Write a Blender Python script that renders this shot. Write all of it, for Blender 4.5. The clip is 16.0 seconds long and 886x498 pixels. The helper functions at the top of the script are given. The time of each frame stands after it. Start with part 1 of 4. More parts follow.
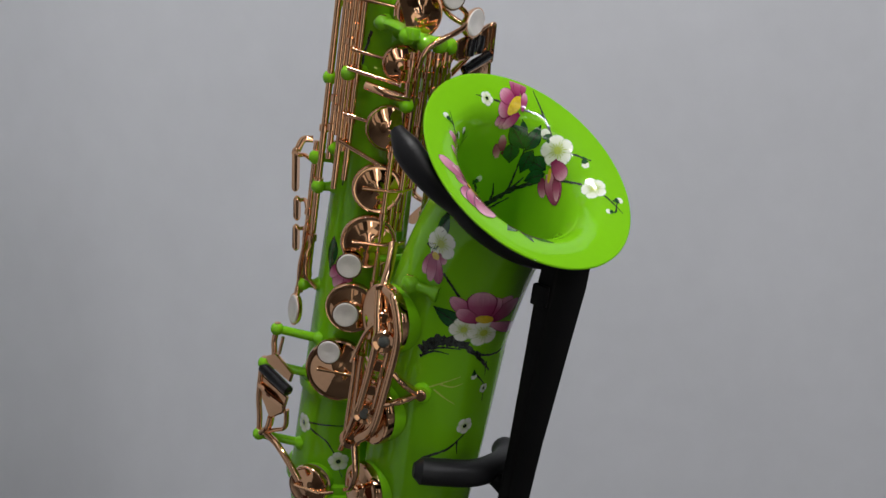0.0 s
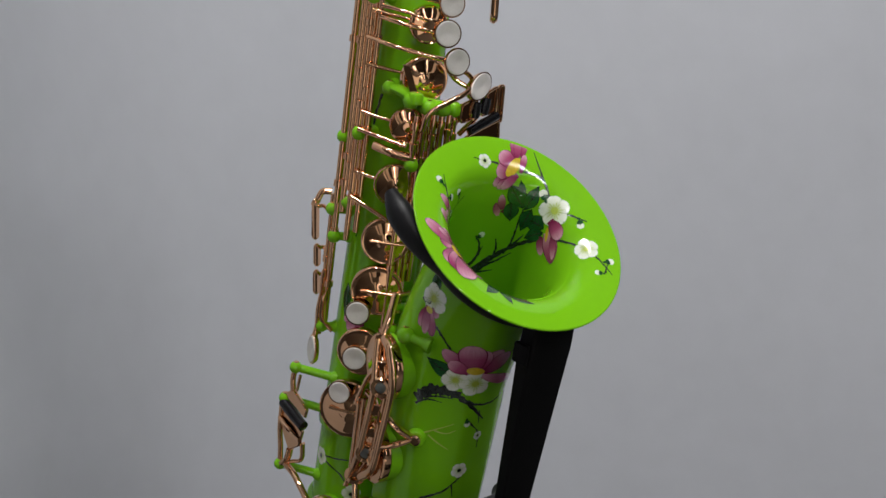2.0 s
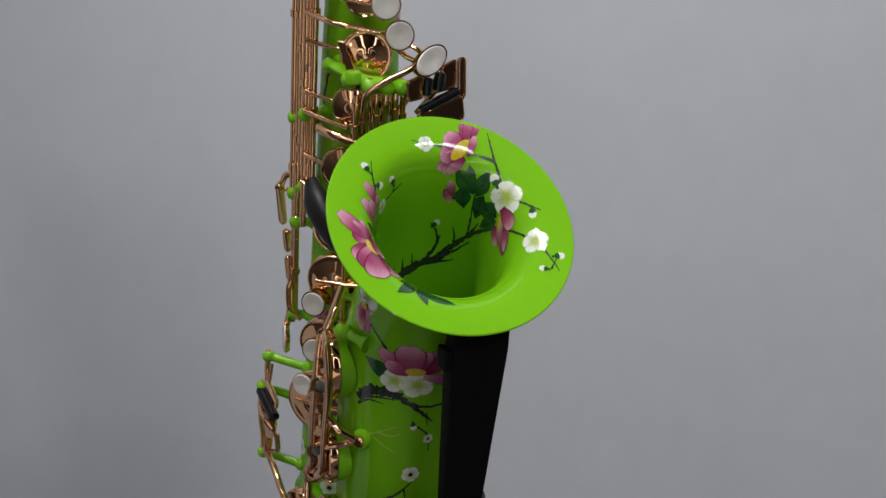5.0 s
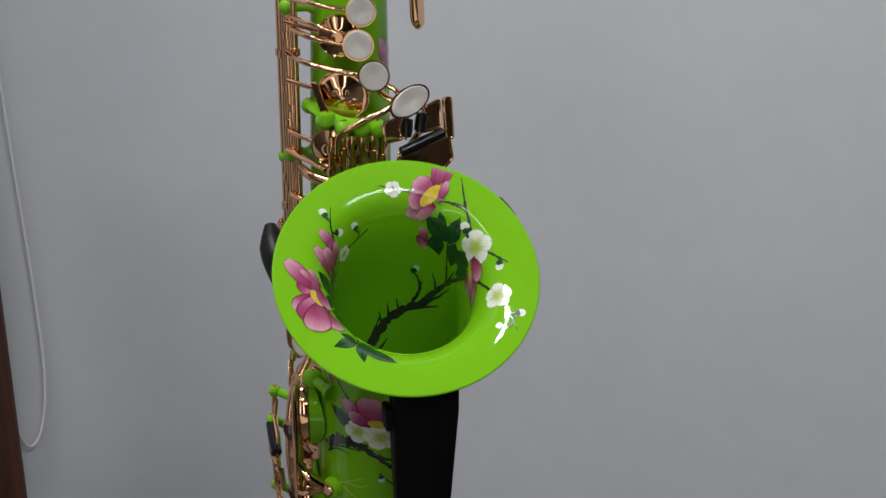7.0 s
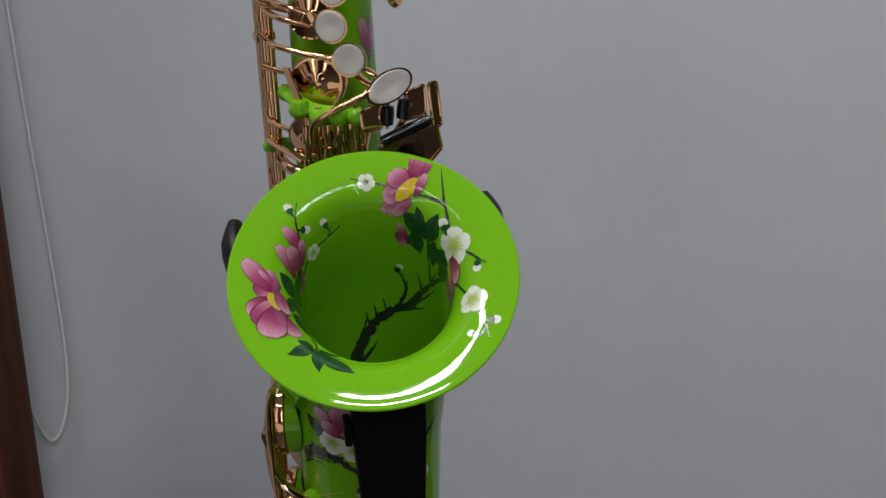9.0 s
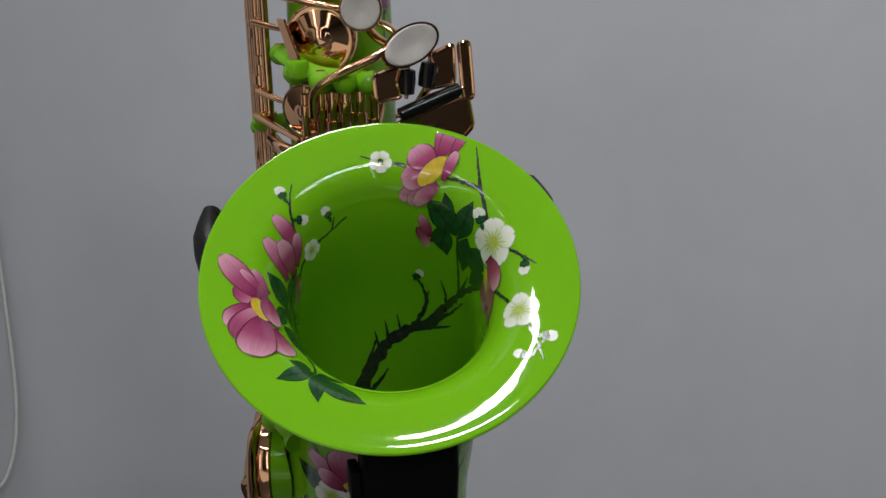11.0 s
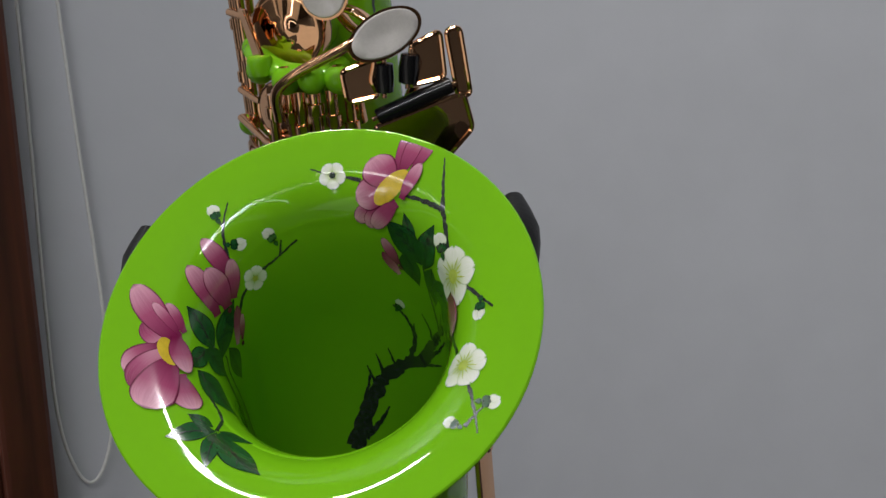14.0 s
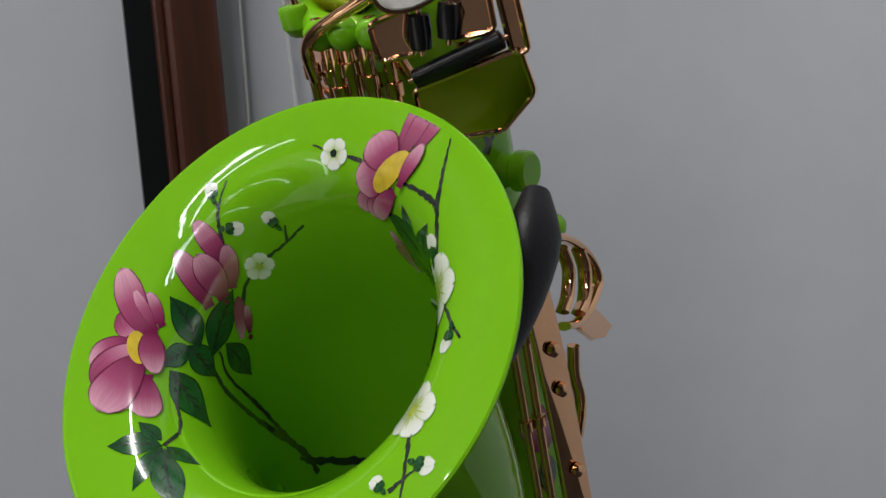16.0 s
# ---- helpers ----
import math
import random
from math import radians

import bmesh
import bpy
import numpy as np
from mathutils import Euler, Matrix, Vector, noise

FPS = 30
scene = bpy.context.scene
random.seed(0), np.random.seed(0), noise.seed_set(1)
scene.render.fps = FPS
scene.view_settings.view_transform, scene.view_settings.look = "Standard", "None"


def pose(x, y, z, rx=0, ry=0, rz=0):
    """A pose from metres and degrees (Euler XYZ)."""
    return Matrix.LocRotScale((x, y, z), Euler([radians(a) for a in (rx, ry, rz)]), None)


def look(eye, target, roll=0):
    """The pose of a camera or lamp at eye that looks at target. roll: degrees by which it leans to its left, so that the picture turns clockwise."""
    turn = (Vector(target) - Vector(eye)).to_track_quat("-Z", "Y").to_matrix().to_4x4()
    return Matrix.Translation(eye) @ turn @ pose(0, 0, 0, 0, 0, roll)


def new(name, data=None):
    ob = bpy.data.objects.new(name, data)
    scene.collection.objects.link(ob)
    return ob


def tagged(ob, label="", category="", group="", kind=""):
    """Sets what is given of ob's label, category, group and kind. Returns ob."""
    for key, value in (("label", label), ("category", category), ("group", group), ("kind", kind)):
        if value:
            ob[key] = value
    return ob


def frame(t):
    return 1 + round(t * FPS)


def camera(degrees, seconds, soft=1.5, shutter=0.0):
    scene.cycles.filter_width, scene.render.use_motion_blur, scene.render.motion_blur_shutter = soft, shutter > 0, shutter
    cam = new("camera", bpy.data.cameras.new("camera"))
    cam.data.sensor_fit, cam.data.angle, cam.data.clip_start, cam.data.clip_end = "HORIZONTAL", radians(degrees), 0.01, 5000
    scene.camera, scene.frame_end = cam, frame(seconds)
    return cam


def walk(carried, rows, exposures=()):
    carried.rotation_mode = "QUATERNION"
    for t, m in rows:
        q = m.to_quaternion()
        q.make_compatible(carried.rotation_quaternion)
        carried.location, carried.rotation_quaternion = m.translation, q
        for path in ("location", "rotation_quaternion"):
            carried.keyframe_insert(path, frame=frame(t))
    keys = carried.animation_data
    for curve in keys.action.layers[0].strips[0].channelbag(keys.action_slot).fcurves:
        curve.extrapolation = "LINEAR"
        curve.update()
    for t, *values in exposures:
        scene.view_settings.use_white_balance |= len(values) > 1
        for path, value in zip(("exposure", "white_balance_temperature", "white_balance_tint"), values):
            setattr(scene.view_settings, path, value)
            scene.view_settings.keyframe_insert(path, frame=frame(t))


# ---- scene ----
cam = camera(46.3, 16.0)
METRES, EYE, TILT, LEAN, TURN = 0.85, 0.5, -6.0, 5.0, 0.0
ROWS = [
    (0.0, 0.0, 0.0, 0.0, 0.0, 0.0, 0.0),
    (0.5, 0.0259, -0.0166, 0.0011, 0.7, -0.08, -0.68),
    (1.0, 0.04, -0.0374, 0.0208, 2.74, -0.33, -1.65),
    (1.5, 0.0676, -0.0339, 0.0291, 4.87, -0.09, -2.07),
    (2.0, 0.084, -0.0296, 0.0324, 7.02, 0.22, -1.77),
    (2.5, 0.112, -0.0579, 0.036, 9.1, -0.01, -1.26),
    (3.0, 0.1457, -0.0347, 0.0381, 10.65, -0.71, -0.69),
    (3.5, 0.1768, -0.0126, 0.0478, 12.01, -1.43, -0.53),
    (6.0, 0.286, 0.0869, 0.0739, 24.02, -3.54, -2.48),
    (6.5, 0.3256, 0.097, 0.0855, 26.96, -3.35, -2.73),
    (7.0, 0.3465, 0.1392, 0.0973, 29.84, -3.6, -2.72),
    (7.5, 0.3555, 0.1721, 0.0973, 32.8, -3.89, -2.79),
    (8.0, 0.3678, 0.1922, 0.1016, 34.09, -4.12, -3.24),
    (8.5, 0.385, 0.2114, 0.1046, 35.11, -4.55, -2.75),
    (9.0, 0.3829, 0.2226, 0.1057, 36.33, -4.84, -2.4),
    (11.5, 0.2801, 0.3228, 0.0713, 35.64, -1.77, -3.26),
    (12.0, 0.2717, 0.3333, 0.0768, 35.88, -1.7, -3.58),
    (12.5, 0.2902, 0.3554, 0.0843, 38.26, -2.01, -3.57),
    (13.0, 0.3158, 0.3893, 0.0919, 41.86, -2.59, -2.95),
    (13.5, 0.3255, 0.4111, 0.0966, 45.42, -3.53, -2.75),
    (14.0, 0.3278, 0.4342, 0.0992, 49.73, -4.7, -3.25),
    (14.5, 0.3377, 0.4621, 0.105, 54.55, -6.02, -3.41),
    (15.0, 0.3297, 0.493, 0.1126, 59.48, -7.95, -3.91),
    (15.5, 0.3318, 0.5405, 0.124, 65.23, -9.62, -3.89),
    (16.0, 0.3225, 0.5669, 0.1255, 70.65, -11.05, -3.48),
]
walk(cam, [(t, pose(0, 0, EYE, TILT, LEAN, TURN) @ pose(METRES * x, METRES * y, METRES * z, 90 + pitch, roll, yaw)) for t, x, y, z, yaw, pitch, roll in ROWS],
     ((0, 0.05), (3.5, -0.09), (6.5, -0.1), (9.0, -0.41), (12.5, -0.41), (14.5, -0.33), (16.0, -0.22)))

# ---- light ----
world = bpy.data.worlds.new("world")
scene.world = world
world.use_nodes = True
world.node_tree.nodes["Background"].inputs[0].default_value = (0.5, 0.55, 0.62, 1)
world.node_tree.nodes["Background"].inputs[1].default_value = 0.15


def area_lamp(name, eye, target, sx, sy, watts, colour):
    data = bpy.data.lights.new(name, "AREA")
    data.shape, data.size, data.size_y, data.energy, data.color = "RECTANGLE", sx, sy, watts, colour
    ob = new(name, data)
    ob.matrix_world = look(eye, target)
    return ob


# twin-tube fittings high on the camera-side wall and on the side wall
for k in (-0.11, 0.11):
    area_lamp("tube_light", (1.45, -2.14, 1.85 + k), (0.25, 0.5, 0.5), 1.8, 0.025, 2.4, (0.965, 0.967, 1.0))
    area_lamp("side_tube_light", (2.24, -0.35, 1.85 + k), (0.3, 0.7, 0.5), 2.2, 0.035, 20, (0.965, 0.97, 1.0))
# narrow upright lamps, added with no known window, for bright streaks on the rods
for eye, target in (((0.42, -2.15, 0.85), (0.42, 0, 0.85)), ((1.30, -2.15, 0.85), (1.30, 0, 0.85)), ((2.25, -1.55, 0.85), (0, -1.55, 0.85))):
    area_lamp("rod_streak_light", eye, target, 0.07, 1.5, 2.0, (0.965, 0.97, 1.0))
area_lamp("ceiling_panel_light", (0.13, -0.09, 2.285), (0.13, -0.09, 0.0), 0.06, 0.86, 30, (1.0, 0.985, 0.98)).rotation_euler.z = radians(-54)
# added fill lamps that brighten the unseen cream wall strips mirrored in the gold
for k in (-0.07, 0.07):
    area_lamp("cream_fill_light", (0.55, -1.70 + k, 2.285), (0.55, -1.70 + k, 0.0), 1.2, 0.03, 3.5, (1.0, 0.985, 0.98))


# ---- materials ----
def material(name, colour, rough=0.5, metal=0.0, coat=0.0, vary=0.0, scale=40.0, bump=0.0, bump_scale=200.0, spec=0.5, rough_vary=0.0):
    m = bpy.data.materials.new(name)
    m.use_nodes = True
    t = m.node_tree
    p = t.nodes["Principled BSDF"]
    p.inputs["Base Color"].default_value = (*colour, 1)
    p.inputs["Roughness"].default_value = rough
    p.inputs["Metallic"].default_value = metal
    p.inputs["Coat Weight"].default_value = coat
    p.inputs["Coat Roughness"].default_value = 0.03
    p.inputs["Specular IOR Level"].default_value = spec
    where = t.nodes.new("ShaderNodeTexCoord")
    if vary or rough_vary:
        n = t.nodes.new("ShaderNodeTexNoise")
        n.inputs["Scale"].default_value, n.inputs["Detail"].default_value = scale, 6
        t.links.new(where.outputs["Object"], n.inputs["Vector"])
        fine = t.nodes.new("ShaderNodeTexNoise")
        fine.inputs["Scale"].default_value, fine.inputs["Detail"].default_value = scale * 9, 3
        t.links.new(where.outputs["Object"], fine.inputs["Vector"])
        both = t.nodes.new("ShaderNodeMix")
        both.inputs[0].default_value = 0.35
        t.links.new(n.outputs["Fac"], both.inputs[2])
        t.links.new(fine.outputs["Fac"], both.inputs[3])
        if vary:
            ramp = t.nodes.new("ShaderNodeValToRGB")
            for e, (at, k) in zip(ramp.color_ramp.elements, ((0.3, 1 - vary), (0.7, 1 + vary))):
                e.position, e.color = at, (*[min(1, c * k) for c in colour], 1)
            t.links.new(both.outputs[0], ramp.inputs["Fac"])
            t.links.new(ramp.outputs["Color"], p.inputs["Base Color"])
        if rough_vary:
            span = t.nodes.new("ShaderNodeMapRange")
            span.inputs["From Min"].default_value, span.inputs["From Max"].default_value = 0.3, 0.7
            span.inputs["To Min"].default_value, span.inputs["To Max"].default_value = max(0.0, rough - rough_vary), rough + rough_vary
            t.links.new(both.outputs[0], span.inputs["Value"])
            t.links.new(span.outputs["Result"], p.inputs["Roughness"])
    if bump:
        n = t.nodes.new("ShaderNodeTexNoise")
        n.inputs["Scale"].default_value, n.inputs["Detail"].default_value = bump_scale, 4
        t.links.new(where.outputs["Object"], n.inputs["Vector"])
        b = t.nodes.new("ShaderNodeBump")
        b.inputs["Strength"].default_value, b.inputs["Distance"].default_value = bump, 0.001
        t.links.new(n.outputs["Fac"], b.inputs["Height"])
        t.links.new(b.outputs["Normal"], p.inputs["Normal"])
    return m


GREEN = material("green_lacquer", (0.178, 0.480, 0.009), 0.35, coat=0.9, spec=0.0, vary=0.03, scale=25, bump=0.01, bump_scale=90)
GOLD = material("rose_gold_plate", (0.85, 0.50, 0.285), 0.035, metal=1.0, vary=0.05, scale=60, rough_vary=0.02, bump=0.035, bump_scale=70)
PEARL = material("white_pearl", (0.62, 0.59, 0.56), 0.22, vary=0.10, scale=130, coat=0.5)
RUBBER = material("black_rubber", (0.007, 0.007, 0.008), 0.45, spec=0.3, vary=0.3, scale=60, bump=0.15, bump_scale=700)
PLASTIC = material("black_roller", (0.008, 0.008, 0.009), 0.18)
STEEL = material("black_steel", (0.004, 0.004, 0.0042), 0.5, spec=0.12, vary=0.3, scale=30, bump=0.08, bump_scale=900)
BUMPER = material("grey_bumper", (0.10, 0.11, 0.10), 0.3, vary=0.3, scale=300)
FELT = material("pad_leather", (0.16, 0.09, 0.05), 0.7, vary=0.2, scale=100)
WALL = material("grey_wall_paint", (0.508, 0.52, 0.552), 0.75, vary=0.045, scale=3.5, bump=0.12, bump_scale=60)
# tones of the unseen walls, chosen for what the gold mirrors
DARKWALL = material("dark_reflected_wall", (0.018, 0.013, 0.010), 0.5, vary=0.3, scale=4)
TANWALL = material("cream_reflected_wall", (0.80, 0.76, 0.69), 0.7, vary=0.05, scale=3)
CEIL = material("ceiling_paint", (0.36, 0.36, 0.36), 0.8, vary=0.03, scale=4)
PALEFLOOR = material("pale_reflected_floor", (0.66, 0.62, 0.56), 0.5, vary=0.08, scale=5)
FLOOR = material("dark_reflected_floor", (0.015, 0.014, 0.013), 0.45, vary=0.15, scale=5)
CORD = material("white_cord", (0.62, 0.62, 0.60), 0.6, vary=0.08, scale=300)
BLACKGLASS = material("dark_glass", (0.006, 0.007, 0.008), 0.35, spec=0.2)


# ---- mesh helpers ----
def mesh_object(name, bm, mat, parent=None, smooth=True):
    bmesh.ops.recalc_face_normals(bm, faces=bm.faces)
    me = bpy.data.meshes.new(name)
    bm.to_mesh(me)
    bm.free()
    me.materials.append(mat)
    if smooth:
        for p in me.polygons:
            p.use_smooth = True
        me.set_sharp_from_angle(angle=radians(38))
    ob = new(name, me)
    if parent:
        ob.parent = parent
    return ob


def part(name, bm, mat, parent, label="", smooth=True):
    return tagged(mesh_object(name, bm, mat, parent, smooth), label)


def basis(d):
    """Two unit vectors square to d."""
    d = Vector(d).normalized()
    a = Vector((0, 0, 1)) if abs(d.z) < 0.9 else Vector((0, 1, 0))
    u = d.cross(a).normalized()
    return u, d.cross(u).normalized()


def loft(bm, rings, close=True, caps=(True, True)):
    """Skin a list of rings of points, each of the same length."""
    vs = [[bm.verts.new(p) for p in ring] for ring in rings]
    n = len(vs[0])
    for a, b in zip(vs, vs[1:]):
        for i in range(n if close else n - 1):
            j = (i + 1) % n
            bm.faces.new((a[i], a[j], b[j], b[i]))
    if caps[0]:
        bm.faces.new(vs[0][::-1])
    if caps[1]:
        bm.faces.new(vs[-1])
    return vs


def circle(c, u, v, r, n, r2=None):
    r2 = r if r2 is None else r2
    return [Vector(c) + u * (r * math.cos(2 * math.pi * k / n)) + v * (r2 * math.sin(2 * math.pi * k / n)) for k in range(n)]


def spline(points, steps=6):
    """A smooth line through the points (Catmull-Rom)."""
    p = [Vector(q) for q in points]
    p = [p[0] * 2 - p[1], *p, p[-1] * 2 - p[-2]]
    out = []
    for i in range(1, len(p) - 2):
        for k in range(steps):
            t = k / steps
            out.append(0.5 * (2 * p[i] + (p[i + 1] - p[i - 1]) * t + (2 * p[i - 1] - 5 * p[i] + 4 * p[i + 1] - p[i + 2]) * t * t
                              + (3 * p[i] - p[i - 1] - 3 * p[i + 1] + p[i + 2]) * t ** 3))
    return out + [p[-2]]


def sweep(bm, points, r, n=12, flat=1.0, up=None, caps=True):
    """A tube along points; r is a radius or one radius a point; flat squeezes it along its second axis."""
    pts = [Vector(q) for q in points]
    rs = r if isinstance(r, (list, tuple)) else [r] * len(pts)
    rings, u = [], None
    for i, p in enumerate(pts):
        d = (pts[min(i + 1, len(pts) - 1)] - pts[max(i - 1, 0)]).normalized()
        if u is None:
            u = Vector(up).cross(d).normalized() if up else basis(d)[0]
        else:
            u = (u - d * u.dot(d)).normalized()
        v = d.cross(u)
        rings.append(circle(p, u, v, rs[i], n, rs[i] * flat))
    return loft(bm, rings, caps=(caps, caps))


def rod(bm, a, b, r, r2=None, n=12):
    return sweep(bm, [a, b], [r, r if r2 is None else r2], n)


def lathe(bm, at, axis, profile, n=28, u=None, squash=1.0):
    """Turn profile, pairs of (distance along axis, radius), about axis."""
    d = Vector(axis).normalized()
    if u is None:
        u, v = basis(d)
    else:
        u = (Vector(u) - d * Vector(u).dot(d)).normalized()
        v = d.cross(u)
    return loft(bm, [circle(Vector(at) + d * h, u, v, max(r, 1e-5), n, max(r, 1e-5) * squash) for h, r in profile])


def ball(bm, at, r, n=14):
    d = Vector((0, 0, 1))
    prof = [(-r * math.cos(math.pi * k / 8), r * math.sin(math.pi * k / 8)) for k in range(9)]
    return lathe(bm, at, d, prof, n)


def slab(bm, outline, normal, thick, edge=0.0006):
    """A flat plate with eased edges from a closed outline of points."""
    nrm = Vector(normal).normalized()
    pts = [Vector(p) for p in outline]
    mid = sum(pts, Vector()) / len(pts)

    def inset(e):
        return [p + (mid - p).normalized() * e for p in pts]
    rings = [[p - nrm * thick / 2 for p in inset(edge)], [p - nrm * (thick / 2 - edge) for p in pts],
             [p + nrm * (thick / 2 - edge) for p in pts], [p + nrm * thick / 2 for p in inset(edge)]]
    return loft(bm, rings)


def rounded(a, b, ca, cb, at, r=0.25, n=5):
    """Outline of a rounded rectangle of half sizes ca, cb along unit vectors a, b."""
    out, rr = [], r * min(ca, cb) * 2
    for qx, qy, start in ((1, 1, 0), (-1, 1, 90), (-1, -1, 180), (1, -1, 270)):
        for k in range(n):
            t = radians(start + 90 * k / (n - 1))
            out.append(Vector(at) + Vector(a) * (qx * (ca - rr) + rr * math.cos(t)) + Vector(b) * (qy * (cb - rr) + rr * math.sin(t)))
    return out


def box(bm, lo, hi, bevel=0.0):
    m = bmesh.ops.create_cube(bm, size=1)["verts"]
    for v in m:
        v.co = Vector([lo[i] + (v.co[i] + 0.5) * (hi[i] - lo[i]) for i in range(3)])
    if bevel:
        bmesh.ops.bevel(bm, geom=list({e for v in m for e in v.link_edges}), offset=bevel, segments=2, affect="EDGES", profile=0.6)


# ---- the room ----
CEILING = 2.3
PLAN = [Vector((-0.34, 0.25, 0)), Vector((-0.34, 0.7, 0))]
PLAN += [Vector((-0.34 + 0.5 * (1 - math.cos(radians(a))), 0.7 + 0.5 * math.sin(radians(a)), 0)) for a in range(5, 90, 5)]
PLAN += [Vector((0.16, 1.2, 0)), Vector((1.0, 1.2, 0))]


def wall_along(name, plan, mat, thick=0.1, top=CEILING):
    """A wall whose inner face follows the plan; its thickness lies to the left of the way."""
    bm = bmesh.new()
    rings = []
    for i, p in enumerate(plan):
        d = (plan[min(i + 1, len(plan) - 1)] - plan[max(i - 1, 0)]).normalized()
        o = Vector((-d.y, d.x, 0)) * thick
        rings.append([p, p + o, p + o + Vector((0, 0, top)), p + Vector((0, 0, top))])
    loft(bm, rings)
    return tagged(mesh_object(name, bm, mat), kind="structure")


tagged(wall_along("wall_north_1", PLAN, WALL), "smooth matt light grey wall with a rounded corner")
# dark stretch out of view, added to deepen reflections in the gold
tagged(wall_along("wall_north_2", [Vector((1.0, 1.2, 0)), Vector((2.3, 1.2, 0))], DARKWALL), "unseen dark wall added to darken reflections")
# unseen walls, alternately cream and dark so the gold reflects bands
CORNERS = [Vector(p) for p in ((2.3, 1.2, 0), (2.3, -0.6, 0), (2.3, -0.85, 0), (2.3, -2.2, 0), (1.45, -2.2, 0), (1.2, -2.2, 0), (0.78, -2.2, 0), (0.18, -2.2, 0), (-0.1, -2.2, 0), (-0.34, -2.2, 0), (-0.34, -1.5, 0), (-0.34, -1.1, 0), (-0.34, 0.25, 0))]
for name, k in (("wall_east_1", 0), ("wall_east_2", 1), ("wall_east_3", 2), ("wall_south_1", 3), ("wall_south_2", 4), ("wall_south_3", 5), ("wall_south_4", 6), ("wall_south_5", 7), ("wall_south_6", 8), ("wall_west_1", 9), ("wall_west_2", 10), ("wall_west_3", 11)):
    tagged(wall_along(name, CORNERS[k:k + 2], TANWALL if k in (1, 4, 6, 8, 10) else DARKWALL), "unseen cream wall strip added for bright reflections" if k in (1, 4, 6, 8, 10) else "unseen dark wall added to darken reflections")
# floor out of view, split pale and dark to shape the cups' reflections
for name, lo, hi, front, back, mat, label in (("floor_1", -0.5, 0.08, -2.4, 1.7, FLOOR, "unseen dark floor kept black for reflections"), ("floor_2", 0.08, 0.60, -2.4, -0.02, PALEFLOOR, "unseen pale floor strip added for cup reflections"),
                                              ("floor_3", 0.08, 0.60, -0.02, 1.7, FLOOR, "unseen dark floor kept black for reflections"), ("floor_4", 0.60, 2.5, -2.4, 1.7, FLOOR, "unseen dark floor kept black for reflections")):
    bm = bmesh.new()
    box(bm, (lo, front, -0.1), (hi, back, 0.0))
    tagged(mesh_object(name, bm, mat, smooth=False), label, kind="structure")
# ceiling out of view, its grey kept low to cut haze on the lacquer
bm = bmesh.new()
box(bm, (-0.5, -2.4, CEILING), (2.5, 1.7, CEILING + 0.1))
tagged(mesh_object("ceiling", bm, CEIL, smooth=False), "unseen plain grey ceiling, darkened to cut reflected haze", kind="structure")

# ---- the saxophone: x to the key side, y to the bell, z up along the tube ----
AXIS = Vector((0.2287, -0.2021, 1)).normalized()
FRONT = Vector((0.738, -0.675, 0))
FRONT = (FRONT - AXIS * FRONT.dot(AXIS)).normalized()
SIDE = FRONT.cross(AXIS)
PLACE = Matrix.Translation((-0.0493, 0.6071, 0.45)) @ Matrix((SIDE, FRONT, AXIS)).transposed().to_4x4()

sax = tagged(new("saxophone"), "bright green lacquered saxophone with painted flowers and rose gold keys", "saxophone")
sax.matrix_world = PLACE

RIM = Vector((-0.00285, 0.10784, 0.06711))
RIM_N = Vector((0.0888, 0.608, 0.789)).normalized()


def body_r(z):
    return 0.0243 - 0.026 * z


def tube_centre(z):
    return Vector((-0.0018 - 0.004 * z, -0.0025 + 0.010 * z, z))


def at(az, r, z):
    """A place by its angle from the front towards the key side, its distance from the tube's axis and its height."""
    return tube_centre(z) + Vector((r * math.sin(radians(az)), r * math.cos(radians(az)), 0))


def out(az):
    return Vector((math.sin(radians(az)), math.cos(radians(az)), 0))


def bell_path():
    """Centres, radii and lengths from the bow up to the rim."""
    a, b, c, e = Vector((0, 0.064, -0.16)), Vector((-0.0012, 0.0685, -0.03)), RIM - RIM_N * 0.053, RIM - RIM_N * 0.012
    pts = [a.lerp(b, k / 8) for k in range(8)]
    pts += [b * (1 - t) ** 2 + c * (2 * t * (1 - t)) + e * t * t for t in [k / 14 for k in range(14)]]
    pts += [RIM - RIM_N * (0.012 * (1 - t)) for t in [k / 16 for k in range(17)]]
    return pts


FLARE = ((0, 0.0612), (0.0005, 0.0562), (0.0013, 0.0508), (0.0027, 0.0463), (0.0048, 0.0430), (0.0078, 0.0401), (0.0118, 0.0377), (0.0170, 0.0357), (0.0240, 0.0344), (0.036, 0.0338), (0.06, 0.0346), (0.10, 0.0355), (0.16, 0.0340), (0.222, 0.0315))
BELL_STEPS = [(p.x, p.y) for p in spline([(u, r, 0) for u, r in FLARE], 6)][::-1]


def bell_frame(u):
    """Centre and direction of the bell's axis at a distance u behind the rim."""
    pts, d = bell_path()[::-1], 0.0
    for a, b in zip(pts, pts[1:]):
        step = (b - a).length
        if d + step >= u or b is pts[-1]:
            break
        d += step
    i = pts.index(a)
    t0 = (pts[max(i - 1, 0)] - b).normalized()
    t1 = (a - pts[min(i + 2, len(pts) - 1)]).normalized()
    f = min(1.0, (u - d) / step)
    return a.lerp(b, f), t0.lerp(t1, f).normalized()


BELL_FRAMES = [bell_frame(max(0.0, u)) for u, r in BELL_STEPS]


